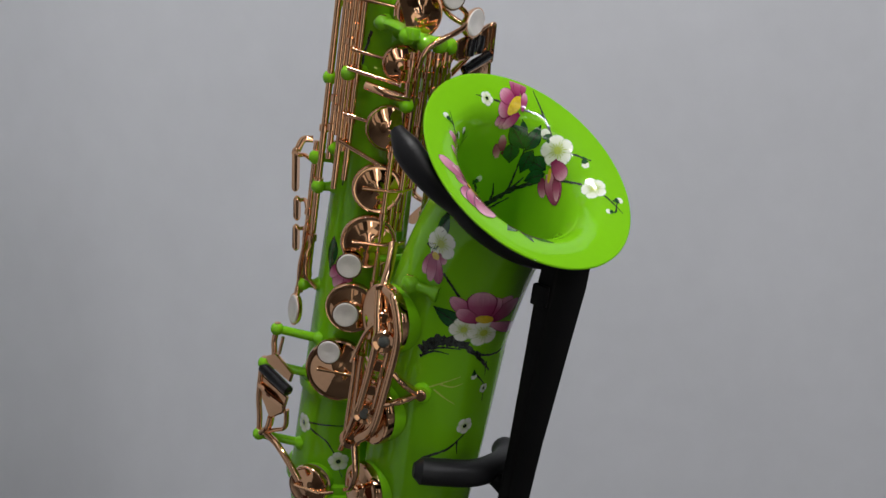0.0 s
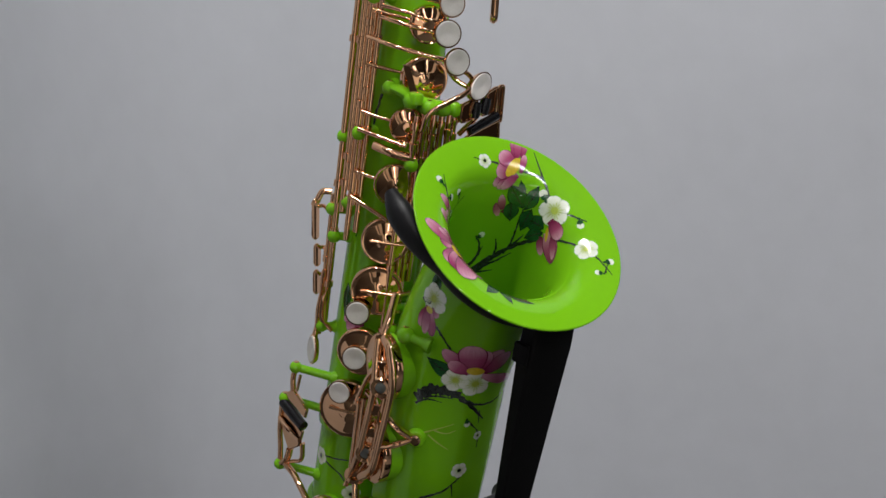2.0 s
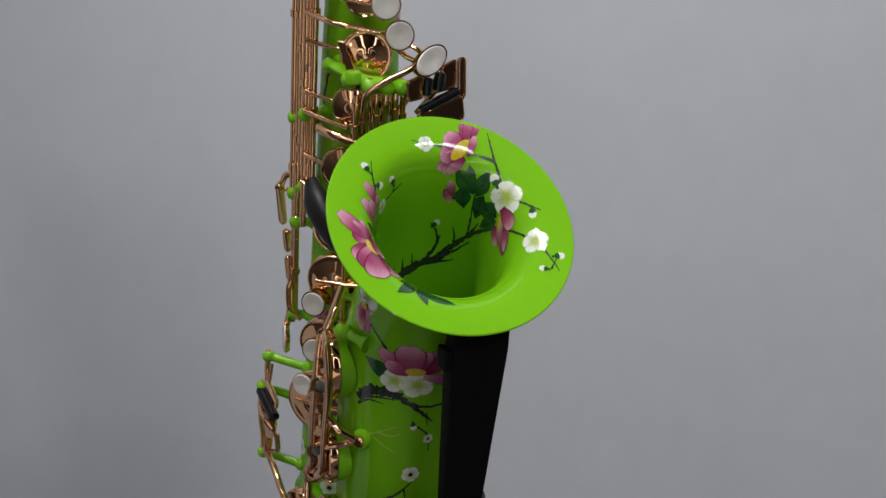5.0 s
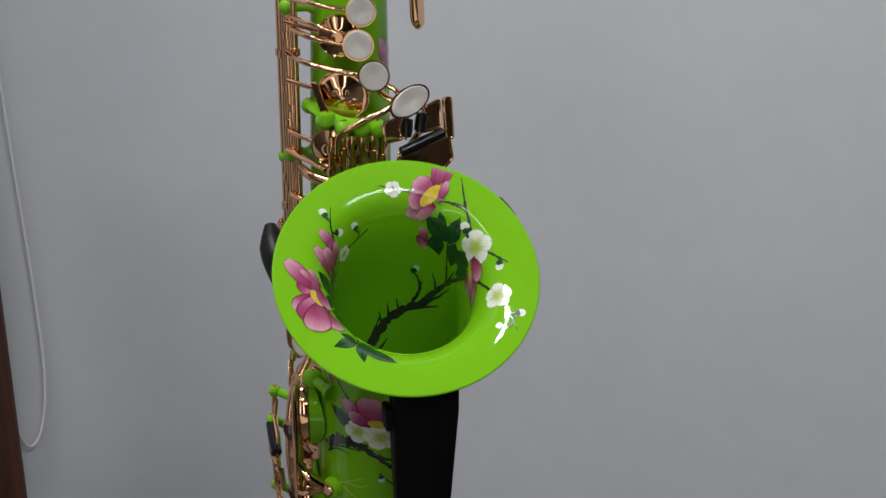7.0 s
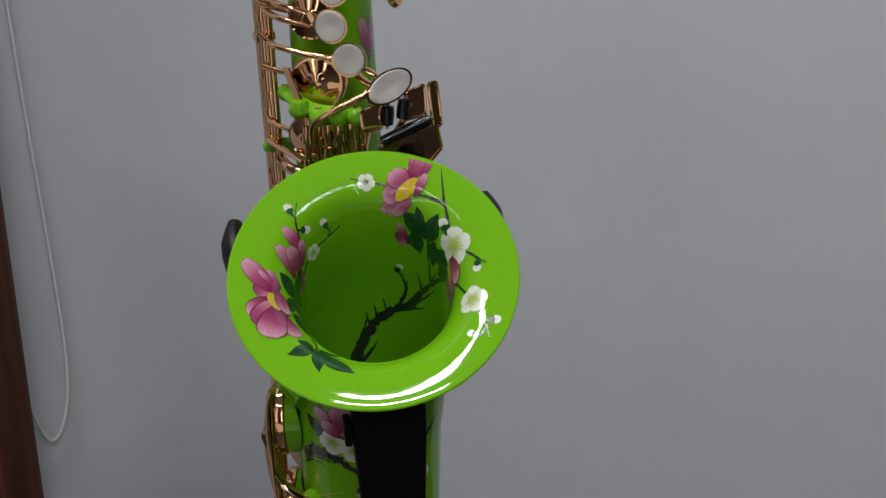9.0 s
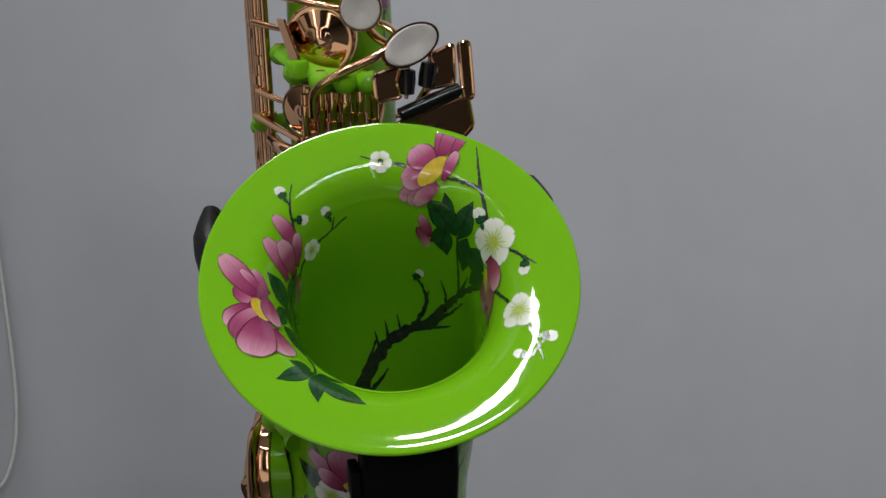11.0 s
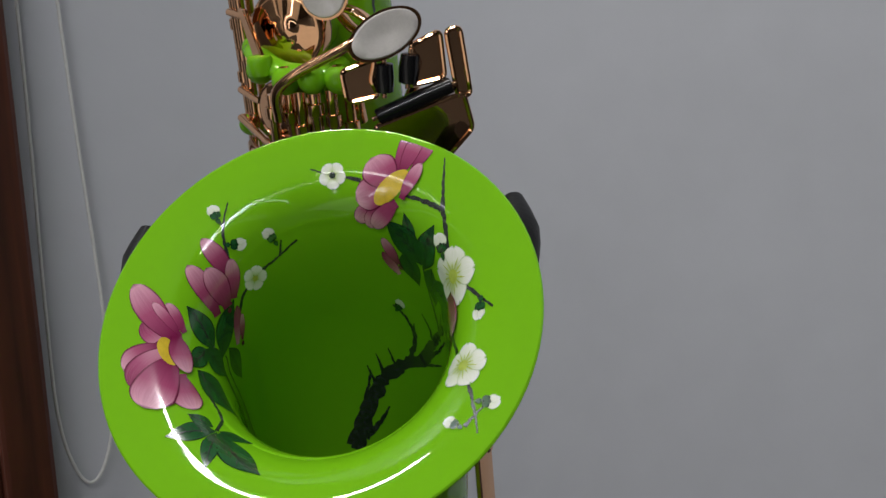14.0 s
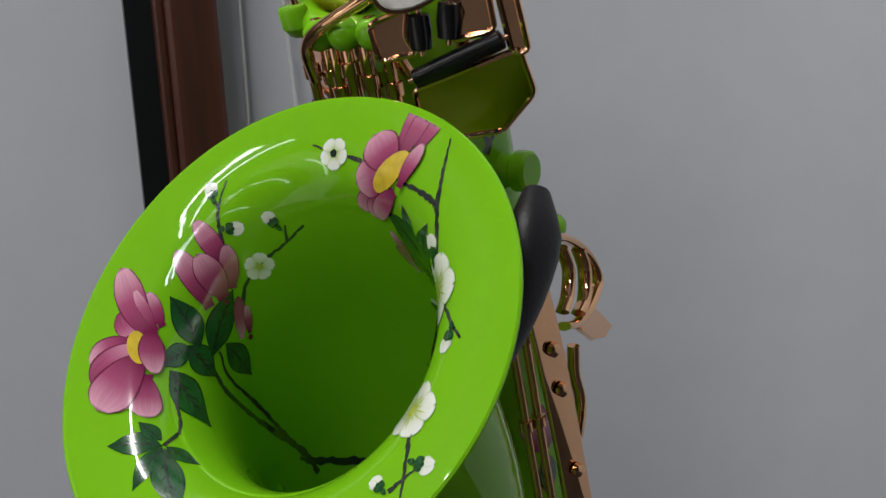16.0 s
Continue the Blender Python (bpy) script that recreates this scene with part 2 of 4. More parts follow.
def bell_rings(thin, n=96):
    rings = []
    for (u_, r), (p, d) in zip(BELL_STEPS, BELL_FRAMES):
        u = (Vector((1, 0, 0)) - d * d.x).normalized()
        rings.append(circle(p, u, d.cross(u), r - thin, n))
    return rings


def build_body():
    bm = bmesh.new()
    u, v = Vector((1, 0, 0)), Vector((0, 1, 0))
    loft(bm, [circle(tube_centre(z), u, v, body_r(z), 56) for z in [-0.16 + 0.02 * k for k in range(21)]])
    part("body_tube", bm, GREEN, sax)
    bm = bmesh.new()
    rings = []
    for k in range(17):
        t = math.pi * k / 16
        c = Vector((0, 0.032 - 0.032 * math.cos(t), -0.16 - 0.036 * math.sin(t)))
        d = Vector((0, math.sin(t), -math.cos(t)))
        rings.append(circle(c, u, d.cross(u), 0.0300 + 0.0015 * k / 16, 48))
    loft(bm, rings)
    part("bow", bm, GREEN, sax)
    for z, y, r in ((-0.158, -0.004, 0.0305), (-0.158, 0.064, 0.0330), (-0.096, -0.0035, 0.0283)):
        bm = bmesh.new()
        lathe(bm, (0, y, z), (0, 0, 1), ((-0.004, r - 0.002), (-0.003, r - 0.0004), (0, r), (0.003, r - 0.0004), (0.004, r - 0.002)), 56)
        part("tube_ring", bm, GREEN, sax)
    # bell: outer skin, rolled rim, inner skin
    bm = bmesh.new()
    outer, inner = bell_rings(0.0), bell_rings(0.0009)
    u = (Vector((1, 0, 0)) - RIM_N * RIM_N.x).normalized()
    v = RIM_N.cross(u)
    bead = [circle(RIM + RIM_N * h, u, v, 0.0612 + r, 96) for h, r in ((-0.0008, 0.0003), (-0.0004, 0.0008), (0.0002, 0.0008), (0.0006, 0.0003), (0.0006, -0.0006))]
    inner = [[p + RIM_N * 0.0005 * max(0, 1 - k / 12) for p in ring] for k, ring in enumerate(inner[::-1])]
    loft(bm, outer[:-1] + bead + inner[1:])
    bell = part("bell", bm, GREEN, sax, "flared green bell painted with blossoms")
    return bell


bell = build_body()

# ---- keywork ----
CUPS = ((23, 0.161, 0.0108), (20, 0.131, 0.0135), (32, 0.104, 0.0105), (36.5, 0.069, 0.0128), (40, 0.035, 0.0142), (42, 0.004, 0.0156),
        (50, -0.036, 0.0150), (55, -0.075, 0.0190), (68, -0.153, 0.0130))


def across(az):
    """The way round the tube, away from the key side."""
    return Vector((-math.cos(radians(az)), math.sin(radians(az)), 0))


BELL_KEY = out(101)


def bell_chimney(z, r, top, bell_y, bell_r):
    """A drawn tone hole that rises from the round side of the bell."""
    bm = bmesh.new()
    mid, round_v = Vector((0, bell_y, z)), Vector((BELL_KEY.y, -BELL_KEY.x, 0))
    rings = [[], [], []]
    for k in range(40):
        t = 2 * math.pi * k / 40
        s, h = r * math.cos(t), r * math.sin(t)
        for ring, rise, scale in zip(rings, (math.sqrt(bell_r ** 2 - s * s) - 0.0004, top, top), (1, 1, 0.9)):
            ring.append(mid + BELL_KEY * rise + round_v * s * scale + Vector((0, 0, h * scale)))
    loft(bm, rings, caps=(False, True))
    part("tone_hole", bm, GREEN, sax)


def tone_hole(base, d, r, depth):
    bm = bmesh.new()
    lathe(bm, base, d, ((0, r), (depth, r * 0.97), (depth, r * 0.9), (0, r * 0.9)), 36)
    part("tone_hole", bm, GREEN, sax)


def key_cup(pos, d, r):
    """A pad cup: shallow gold lid with a turned edge over a leather pad."""
    bm = bmesh.new()
    lathe(bm, pos, d, ((-0.004, r * 0.96), (-0.0036, r), (-0.0008, r), (0.0003, r * 0.985), (0.0009, r * 0.94), (0.0006, r * 0.88), (0.0010, r * 0.78), (0.0020, r * 0.42), (0.0023, r * 0.3), (0.0029, r * 0.24), (0.0031, 0.0)), 44)
    cup = part("key_cup", bm, GOLD, sax)
    bm = bmesh.new()
    lathe(bm, pos, d, ((-0.0065, r * 0.86), (-0.0062, r * 0.93), (-0.0042, r * 0.93)), 32)
    part("pad", bm, FELT, cup, "brown leather pad")
    return cup


def gold_rod(points, r, smooth=5, flat=1.0, name="key_rod", n=12):
    bm = bmesh.new()
    sweep(bm, spline(points, smooth) if len(points) > 2 else points, r, n, flat)
    return part(name, bm, GOLD, sax)


def hinge_rod(az, r, lo, hi, width=0.0019, collars=()):
    """A long hinge tube along the body with turned collars."""
    bm = bmesh.new()
    lathe(bm, at(az, r, lo), at(az, r, hi) - at(az, r, lo), ((0, 0.0006), (0, width), (hi - lo, width), (hi - lo, 0.0006)), 14)
    for z in collars:
        lathe(bm, at(az, r, z - 0.0022), (0, 0, 1), ((0, width), (0.0004, width + 0.0009), (0.004, width + 0.0009), (0.0044, width)), 14)
    return part("hinge_rod", bm, GOLD, sax)


def post(foot, top, r=0.0043):
    """A green lacquered post: flared foot, stem and ball head with a pivot screw."""
    foot, top = Vector(foot), Vector(top)
    d = (top - foot).normalized()
    length = (top - foot).length
    bm = bmesh.new()
    lathe(bm, foot, d, ((-0.002, 0.0045), (0.0008, 0.0042), (0.0025, 0.0028), (max(0.003, length - r * 0.8), 0.0026)), 14)
    ball(bm, top, r)
    thing = part("post", bm, GREEN, sax)
    bm = bmesh.new()
    side = d.cross(Vector((0, 0, 1))).normalized()
    lathe(bm, top + Vector((0, 0, r * 0.78)), (0, 0, 1), ((-0.001, 0.0018), (0.0007, 0.0018), (0.0010, 0.0012)), 12)
    part("pivot_screw", bm, GOLD, thing, "gold pivot screw")
    return thing


def tube_post(az, r, z, ball_r=0.0043):
    return post(at(az, body_r(z), z), at(az, r, z), ball_r)


def pearl_key(pos, d, r, squash=1.0, u=None, thick=0.0022):
    """A pearl touch set in a gold cup."""
    bm = bmesh.new()
    lathe(bm, pos, d, ((-thick, r * 0.75), (-thick, r * 1.0), (0.0, r * 1.12), (0.0006, r * 1.10), (0.0006, r * 0.98)), 32, u, squash)
    holder = part("pearl_holder", bm, GOLD, sax)
    bm = bmesh.new()
    lathe(bm, pos, d, ((-0.0002, r * 1.0), (0.0009, r * 0.99), (0.0013, r * 0.94), (0.0013, r * 0.75), (0.0009, r * 0.4), (0.0007, 0.0)), 32, u, squash)
    part("pearl", bm, PEARL, holder, "white mother-of-pearl touch")
    return holder


for k, (az, z, r) in enumerate(CUPS):
    d, top = out(az), body_r(z) + 0.0105
    tone_hole(at(az, body_r(z) - 0.006, z), d, r * 0.84, 0.0115)
    key_cup(at(az, top, z), d, r)
    w = across(az)
    c = at(az, top + 0.0024, z)
    if k < 4:       # arm comes from the rods on the key side
        a, b = at(80, 0.0345, z + 0.004), c + w * r * 0.35 - d * 0.0006
        gold_rod([a.lerp(b, i / 8) + d * 0.0012 * math.sin(math.pi * i / 8) for i in range(9)], [0.0018 - 0.00012 * i for i in range(8)] + [0.0006], 1, 0.8, "key_arm")
    else:           # arm comes from the rods beside the bell
        gold_rod([c - w * r * 0.6, c, c + w * r * 0.7, c + w * (r + 0.004) - d * 0.002 + Vector((0, 0, 0.002))], 0.0014, 5, 0.8, "key_arm")

# long hinge rods on the key side, with collars
hinge_rod(76, 0.0310, 0.036, 0.235, 0.0018, (0.150, 0.098, 0.07))
hinge_rod(85, 0.0330, 0.030, 0.235, 0.0018, (0.158, 0.112))
hinge_rod(94, 0.0345, 0.046, 0.235, 0.0017, (0.147, 0.080, 0.064))
hinge_rod(103, 0.0358, 0.050, 0.235, 0.0019, (0.147, 0.062))
hinge_rod(111, 0.0330, 0.048, 0.235, 0.0016, (0.13,))
hinge_rod(113, 0.0330, -0.030, 0.060, 0.0019, (0.03, -0.004))
hinge_rod(123, 0.0350, -0.040, 0.052, 0.0017, (0.01,))
hinge_rod(90, 0.0338, 0.060, 0.235, 0.0015, (0.13, 0.075))
hinge_rod(81, 0.0322, 0.052, 0.235, 0.0013, (0.12,))
# rods between the cups and the bell
hinge_rod(19, 0.0375, 0.034, 0.113, 0.0019, (0.104, 0.086, 0.06))
hinge_rod(12, 0.0395, 0.038, 0.113, 0.0019, (0.100, 0.07))
hinge_rod(5, 0.0400, 0.044, 0.113, 0.0021, (0.107, 0.092))
hinge_rod(-3, 0.0400, 0.050, 0.113, 0.0019, (0.103, 0.088))
hinge_rod(24, 0.0335, -0.016, 0.090, 0.0019, (0.055, 0.03, 0.004))
hinge_rod(17, 0.0320, -0.010, 0.090, 0.0017, (0.05, 0.02))
hinge_rod(32, 0.0360, -0.070, 0.060, 0.0017, (0.055, 0.02, -0.02, -0.05))
hinge_rod(9, 0.0310, 0.010, 0.090, 0.0018, (0.04,))
hinge_rod(-11, 0.0390, 0.060, 0.111, 0.0017, (0.1, 0.085))
hinge_rod(27, 0.0400, 0.088, 0.112, 0.0016, (0.094, 0.106))

# posts with ball heads
for az, r, z in ((83, 0.0335, 0.095), (105, 0.0350, 0.090), (93, 0.0320, 0.052), (119, 0.0350, 0.043), (112, 0.0330, 0.027),
                 (56, 0.0305, 0.124), (33, 0.0385, 0.1195), (18, 0.0395, 0.1165), (5, 0.0400, 0.1165), (-7, 0.0400, 0.1160),
                 (26, 0.0380, 0.083), (84, 0.0330, 0.172), (120, 0.034, -0.034), (22, 0.0350, -0.020)):
    tube_post(az, r, z, 0.0047 if -8 < az < 40 and z > 0.11 else 0.0042)
bm = bmesh.new()
sweep(bm, spline([at(62, body_r(0.12) + 0.003, 0.123), at(45, 0.033, 0.124), at(20, 0.0375, 0.119), at(-12, 0.0375, 0.1165)]), 0.0042, 12, 0.7)
part("post_rail", bm, GREEN, sax)

# pearl touches down the front
for az, r, z, size in ((3, 0.0335, 0.1735, 0.0068), (6, 0.0355, 0.1575, 0.0071), (-5, 0.0385, 0.1425, 0.0072), (55, 0.0415, -0.009, 0.0068), (53, 0.0415, -0.038, 0.0070), (62, 0.0425, -0.062, 0.0066)):
    pearl_key(at(az, r, z), out(az + (18 if z > 0 else -6)) + Vector((0, 0, 0.05)), size)
gold_rod([at(84, 0.0345, 0.150), at(50, 0.036, 0.1475), at(15, 0.0355, 0.1440), at(-3, 0.0345, 0.1425)], 0.0017, 5, 0.8, "key_arm")
gold_rod([at(72, 0.033, 0.162), at(45, 0.034, 0.160), at(12, 0.0320, 0.157)], 0.0018, 5, 0.8, "key_arm")
gold_rod([at(72, 0.033, 0.168), at(40, 0.034, 0.166), at(16, 0.0315, 0.161)], 0.0014, 5, 0.8, "key_arm")
gold_rod([at(72, 0.033, 0.177), at(40, 0.033, 0.176), at(12, 0.0305, 0.1735)], 0.0016, 5, 0.8, "key_arm")
for z0, az0, az1, z1 in ((0.098, 80, 33, 0.0935), (0.058, 80, 40, 0.049)):
    gold_rod([at(az0, 0.0360, z0), at(az1, 0.0380, z1)], [0.0018, 0.0014], 1, 0.8, "key_arm")
# bright tubular bridge across the stack
gold_rod([at(62, 0.034, 0.0905), at(45, 0.0375, 0.089), at(24, 0.0385, 0.0865)], 0.0027, 5, 1.0, "bridge_tube")
# slanted flat lever above the small cup
bm = bmesh.new()
slab(bm, [at(44, 0.0375, 0.139), at(38, 0.0385, 0.139), at(27, 0.0400, 0.1215), at(33, 0.0390, 0.1205)], out(36), 0.0018)
part("lever_plate", bm, GOLD, sax)
bm = bmesh.new()
lathe(bm, at(30, 0.0405, 0.1215), (0, 0, 1), ((-0.003, 0.0038), (0.002, 0.0042), (0.003, 0.0036), (0.0032, 0.0)), 18)
part("adjusting_cap", bm, GREEN, sax)
gold_rod([at(22, 0.042, 0.104), at(20, 0.0440, 0.1135), at(10, 0.0450, 0.1195), at(-8, 0.0450, 0.1255), at(-16, 0.0445, 0.1285)], 0.0018, 5, 0.8, "key_arm")


# ---- little-finger table: plates, rollers and an oval pearl ----
def table_y(x):
    return 0.0431 + 0.187 * x


def on_table(x, z, lift=0.0):
    return Vector((x - 0.18 * lift, table_y(x) + 0.98 * lift, z))


TABLE_N = Vector((-0.184, 0.983, 0.10)).normalized()


def table_plate(corners, rim=0.0011):
    """A gold plate with a raised rolled edge, rounded at its corners."""
    pts = [on_table(x, z) for x, z in corners]
    mid = sum(pts, Vector()) / len(pts)
    line = []
    for i, p in enumerate(pts):
        a, b = pts[i - 1], pts[(i + 1) % len(pts)]
        p0, p1 = p + (a - p).normalized() * 0.0022, p + (b - p).normalized() * 0.0022
        line += [p0 * (1 - t) ** 2 + p * 2 * t * (1 - t) + p1 * t * t for t in (0, 0.25, 0.5, 0.75, 1)]
    bm = bmesh.new()
    slab(bm, line, TABLE_N, 0.0018, 0.0005)
    plate = part("touch_plate", bm, GOLD, sax)
    bm = bmesh.new()
    ring = [p + (mid - p).normalized() * 0.0006 + TABLE_N * 0.0010 for p in line]
    vs = []
    for i, p in enumerate(ring):
        d = (ring[(i + 1) % len(ring)] - ring[i - 1]).normalized()
        vs.append(circle(p, TABLE_N, d.cross(TABLE_N), rim * 0.75, 8))
    loft(bm, vs + [vs[0]], caps=(False, False))
    bmesh.ops.remove_doubles(bm, verts=bm.verts, dist=1e-6)
    part("rolled_edge", bm, GOLD, plate)
    return plate


def roller(a, b, r):
    bm = bmesh.new()
    length = (Vector(b) - Vector(a)).length
    lathe(bm, a, Vector(b) - Vector(a), ((0, r * 0.6), (0.0004, r * 0.9), (length * 0.5, r), (length - 0.0004, r * 0.9), (length, r * 0.6)), 18)
    thing = part("roller", bm, PLASTIC, sax, "glossy black roller")
    bm = bmesh.new()
    rod(bm, Vector(a) - (Vector(b) - Vector(a)).normalized() * 0.0016, Vector(b) + (Vector(b) - Vector(a)).normalized() * 0.0016, 0.0008)
    part("roller_axle", bm, GOLD, thing)


table_plate(((-0.0080, 0.1195), (-0.0090, 0.1085), (-0.0200, 0.1095), (-0.0180, 0.1150), (-0.0198, 0.1225)))
table_plate(((-0.0298, 0.1250), (-0.0330, 0.1190), (-0.0285, 0.1115), (-0.0412, 0.1130), (-0.0405, 0.1290)))
table_plate(((-0.0418, 0.1290), (-0.0440, 0.1062), (-0.0486, 0.1062), (-0.0466, 0.1295)))
table_plate(((-0.0165, 0.1005), (-0.0465, 0.1085), (-0.0490, 0.0960), (-0.0390, 0.0860), (-0.0165, 0.0850)))
roller(on_table(-0.0212, 0.1110, 0.0012), on_table(-0.0220, 0.1205, 0.0012), 0.0032)
roller(on_table(-0.0288, 0.1130, 0.0012), on_table(-0.0305, 0.1225, 0.0012), 0.0034)
roller(on_table(-0.0180, 0.1035, 0.0016), on_table(-0.0425, 0.1112, 0.0016), 0.0029)
for a, b in (((-0.012, 0.114), (-0.014, 0.100)), ((-0.034, 0.117), (-0.026, 0.098)), ((-0.030, 0.092), (-0.018, 0.088))):
    gold_rod([on_table(*a, -0.002), on_table((a[0] + b[0]) / 2, (a[1] + b[1]) / 2, -0.006), on_table(*b, -0.012)], 0.0022, 4, 0.8, "key_arm")
LONG = Vector((-0.0195, -0.0037, 0.0085)).normalized()
pearl_key(on_table(-0.0232, 0.1292, 0.001), TABLE_N + Vector((-0.08, 0, 0.15)), 0.0115, 0.56, LONG, 0.003)
gold_rod([on_table(-0.020, 0.127, -0.002), on_table(-0.014, 0.131, -0.009), on_table(-0.010, 0.137, -0.014)], 0.0022, 4, 0.7, "key_arm")
gold_rod([at(-12, 0.0355, 0.138), at(-20, 0.040, 0.1355), on_table(-0.0215, 0.130, -0.001)], 0.0024, 4, 0.6, "key_arm")

# palm key hanging at the side of the tube
bm = bmesh.new()
a, b = Vector((0.6, 0.75, 0.15)).normalized(), Vector((0.05, -0.05, 1)).normalized()
slab(bm, rounded(a, b, 0.0050, 0.0140, (-0.0275, 0.0374, 0.1785), 0.5), a.cross(b), 0.0042, 0.0015)
part("palm_key", bm, GOLD, sax)
gold_rod([(-0.0275, 0.0360, 0.184), (-0.026, 0.030, 0.196), at(-40, body_r(0.205) + 0.004, 0.205)], 0.0028, 5, 0.6, "key_arm")

# side levers: three touches one below another
for k, (x, hi, lo) in enumerate(((0.0310, 0.046, 0.0190), (0.0272, 0.0165, 0.0010), (0.0258, -0.0010, -0.0180))):
    bm = bmesh.new()
    mid = Vector((x, -0.0325, (hi + lo) / 2))
    slab(bm, rounded(Vector((0.86, 0.5, 0)), Vector((0.10, 0, 1)).normalized(), 0.0024, (hi - lo) / 2, mid, 0.45), Vector((0.5, -0.86, 0)), 0.0032, 0.001)
    lever = part("side_lever", bm, GOLD, sax)
    bm = bmesh.new()
    sweep(bm, spline([mid + Vector((0, 0, (hi - lo) * 0.3)), mid + Vector((-0.004, 0.002, (hi - lo) * 0.32)), at(122, 0.036, hi - 0.006)]), 0.0013, 10)
    part("lever_arm", bm, GOLD, lever)
gold_rod([(0.034, -0.031, 0.0425), (0.0310, -0.0325, 0.0440), (0.0285, -0.0315, 0.0500), (0.0240, -0.0280, 0.0510)], 0.0022, 5, 0.7, "lever_hook")

# lever with its oval pearl
gold_rod([at(116, 0.036, 0.004), at(118, 0.0365, -0.012), at(119, 0.0370, -0.030), at(117, 0.0375, -0.041)], [0.0017 + 0.0004 * math.sin(k) for k in range(16)], 5, 0.8, "key_arm")
gold_rod([at(103, 0.034, 0.0), at(105, 0.036, -0.014), at(104, 0.035, -0.026), at(100, 0.030, -0.033)], [0.0012] * 4 + [0.003] * 7 + [0.0015] * 5, 5, 0.45, "lever_blade")
pearl_key(at(115, 0.0385, -0.0490), out(104), 0.0090, 0.68, Vector((0.1, 0, 1)))

# low side keys: posts, frame, two plates with a roller
EB = [Vector((0.0430, -0.0215, -0.0605)), Vector((0.0440, -0.0290, -0.0850)), Vector((0.0440, -0.0280, -0.1320))]
for p, az in zip(EB, (96, 104, 106)):
    z = p.z - 0.004
    post(at(az, body_r(z), z), p, 0.0040)
gold_rod([EB[0], EB[0] + Vector((0.0005, -0.001, -0.008)), EB[0] + Vector((0.001, 0.001, -0.016))], 0.0018)
gold_rod([EB[0] + Vector((0, 0.006, -0.003)), EB[0] + Vector((0.001, 0.005, -0.014))], 0.0010)
gold_rod([EB[1] + Vector((0.001, -0.001, -0.004)), EB[1] + Vector((0.001, -0.001, -0.022)), EB[2] + Vector((0, -0.001, 0.012)), EB[2]], 0.0018)
for corners in (((-0.0275, -0.0800), (-0.0185, -0.0745), (-0.0010, -0.0810), (-0.0025, -0.0865), (-0.0270, -0.0830)),
                ((-0.0300, -0.0930), (-0.0035, -0.0970), (-0.0065, -0.1085), (-0.0180, -0.1170), (-0.0305, -0.1045))):
    bm = bmesh.new()
    slab(bm, [Vector((0.0445 + 0.05 * (y + 0.015), y, z)) for y, z in corners], (1, 0.05, 0.06), 0.0026, 0.0008)
    part("low_key_plate", bm, GOLD, sax)
roller(Vector((0.0455, -0.0285, -0.0872)), Vector((0.0465, -0.0020, -0.0922)), 0.0036)
bm = bmesh.new()
sweep(bm, spline([(0.0460, -0.0300, -0.0990), (0.0475, -0.0180, -0.1010), (0.0460, -0.0060, -0.1035)]), 0.0015, 8)
part("plate_ridge", bm, GOLD, sax)
gold_rod([(0.0440, -0.0180, -0.1160), (0.0440, -0.0200, -0.1240), (0.0445, -0.0250, -0.1300)], 0.0026, 5, 0.7)
gold_rod([(0.0440, -0.0050, -0.1060), (0.0430, -0.0060, -0.1180), (0.0430, -0.0150, -0.1240), (0.0440, -0.0260, -0.1310)], 0.0018, 5, 0.7)
gold_rod([EB[2] + Vector((0, 0.006, 0.003)), (0.0445, -0.010, -0.131), (0.0450, 0.004, -0.138), (0.0440, 0.012, -0.145)], 0.0021)
gold_rod([(0.0500, 0.0600, -0.098), (0.0520, 0.0650, -0.112), (0.0490, 0.0600, -0.124), (0.0440, 0.0515, -0.131)], 0.0024, 5, 0.7, "key_arm")

# ---- bell keys with their guard ----
for z, r, by, br in ((-0.0255, 0.0195, 0.0680, 0.0357), (-0.0800, 0.0185, 0.0668, 0.0350), (-0.1310, 0.0165, 0.0650, 0.0330)):
    bell_chimney(z, r * 0.97, br + 0.0018, by, br)
    c = Vector((0, by, z)) + BELL_KEY * (br + 0.0062)
    key_cup(c, BELL_KEY, r)
    bm = bmesh.new()
    lathe(bm, c + BELL_KEY * 0.0012, BELL_KEY, ((0, r * 0.45), (0.0012, r * 0.42), (0.0018, r * 0.2), (0.0028, r * 0.16), (0.003, 0)), 24)
    part("cup_boss", bm, GOLD, sax)
STRAP = [(0.0414, 0.0580, -0.0100), (0.0448, 0.0650, -0.0220), (0.0466, 0.0684, -0.0333), (0.0468, 0.0668, -0.0480), (0.0458, 0.0632, -0.0640), (0.0440, 0.0585, -0.0800), (0.0415, 0.0485, -0.0985)]
RAIL = [(0.0418, 0.0600, -0.0085), (0.0455, 0.0700, -0.0100), (0.0470, 0.0765, -0.0200), (0.0474, 0.0785, -0.0320), (0.0468, 0.0740, -0.0580), (0.0450, 0.0670, -0.0850), (0.0425, 0.0540, -0.0985)]
PLATE_N, PLATE_W = Vector((0.8, 0.6, 0)), Vector((-0.6, 0.8, 0))


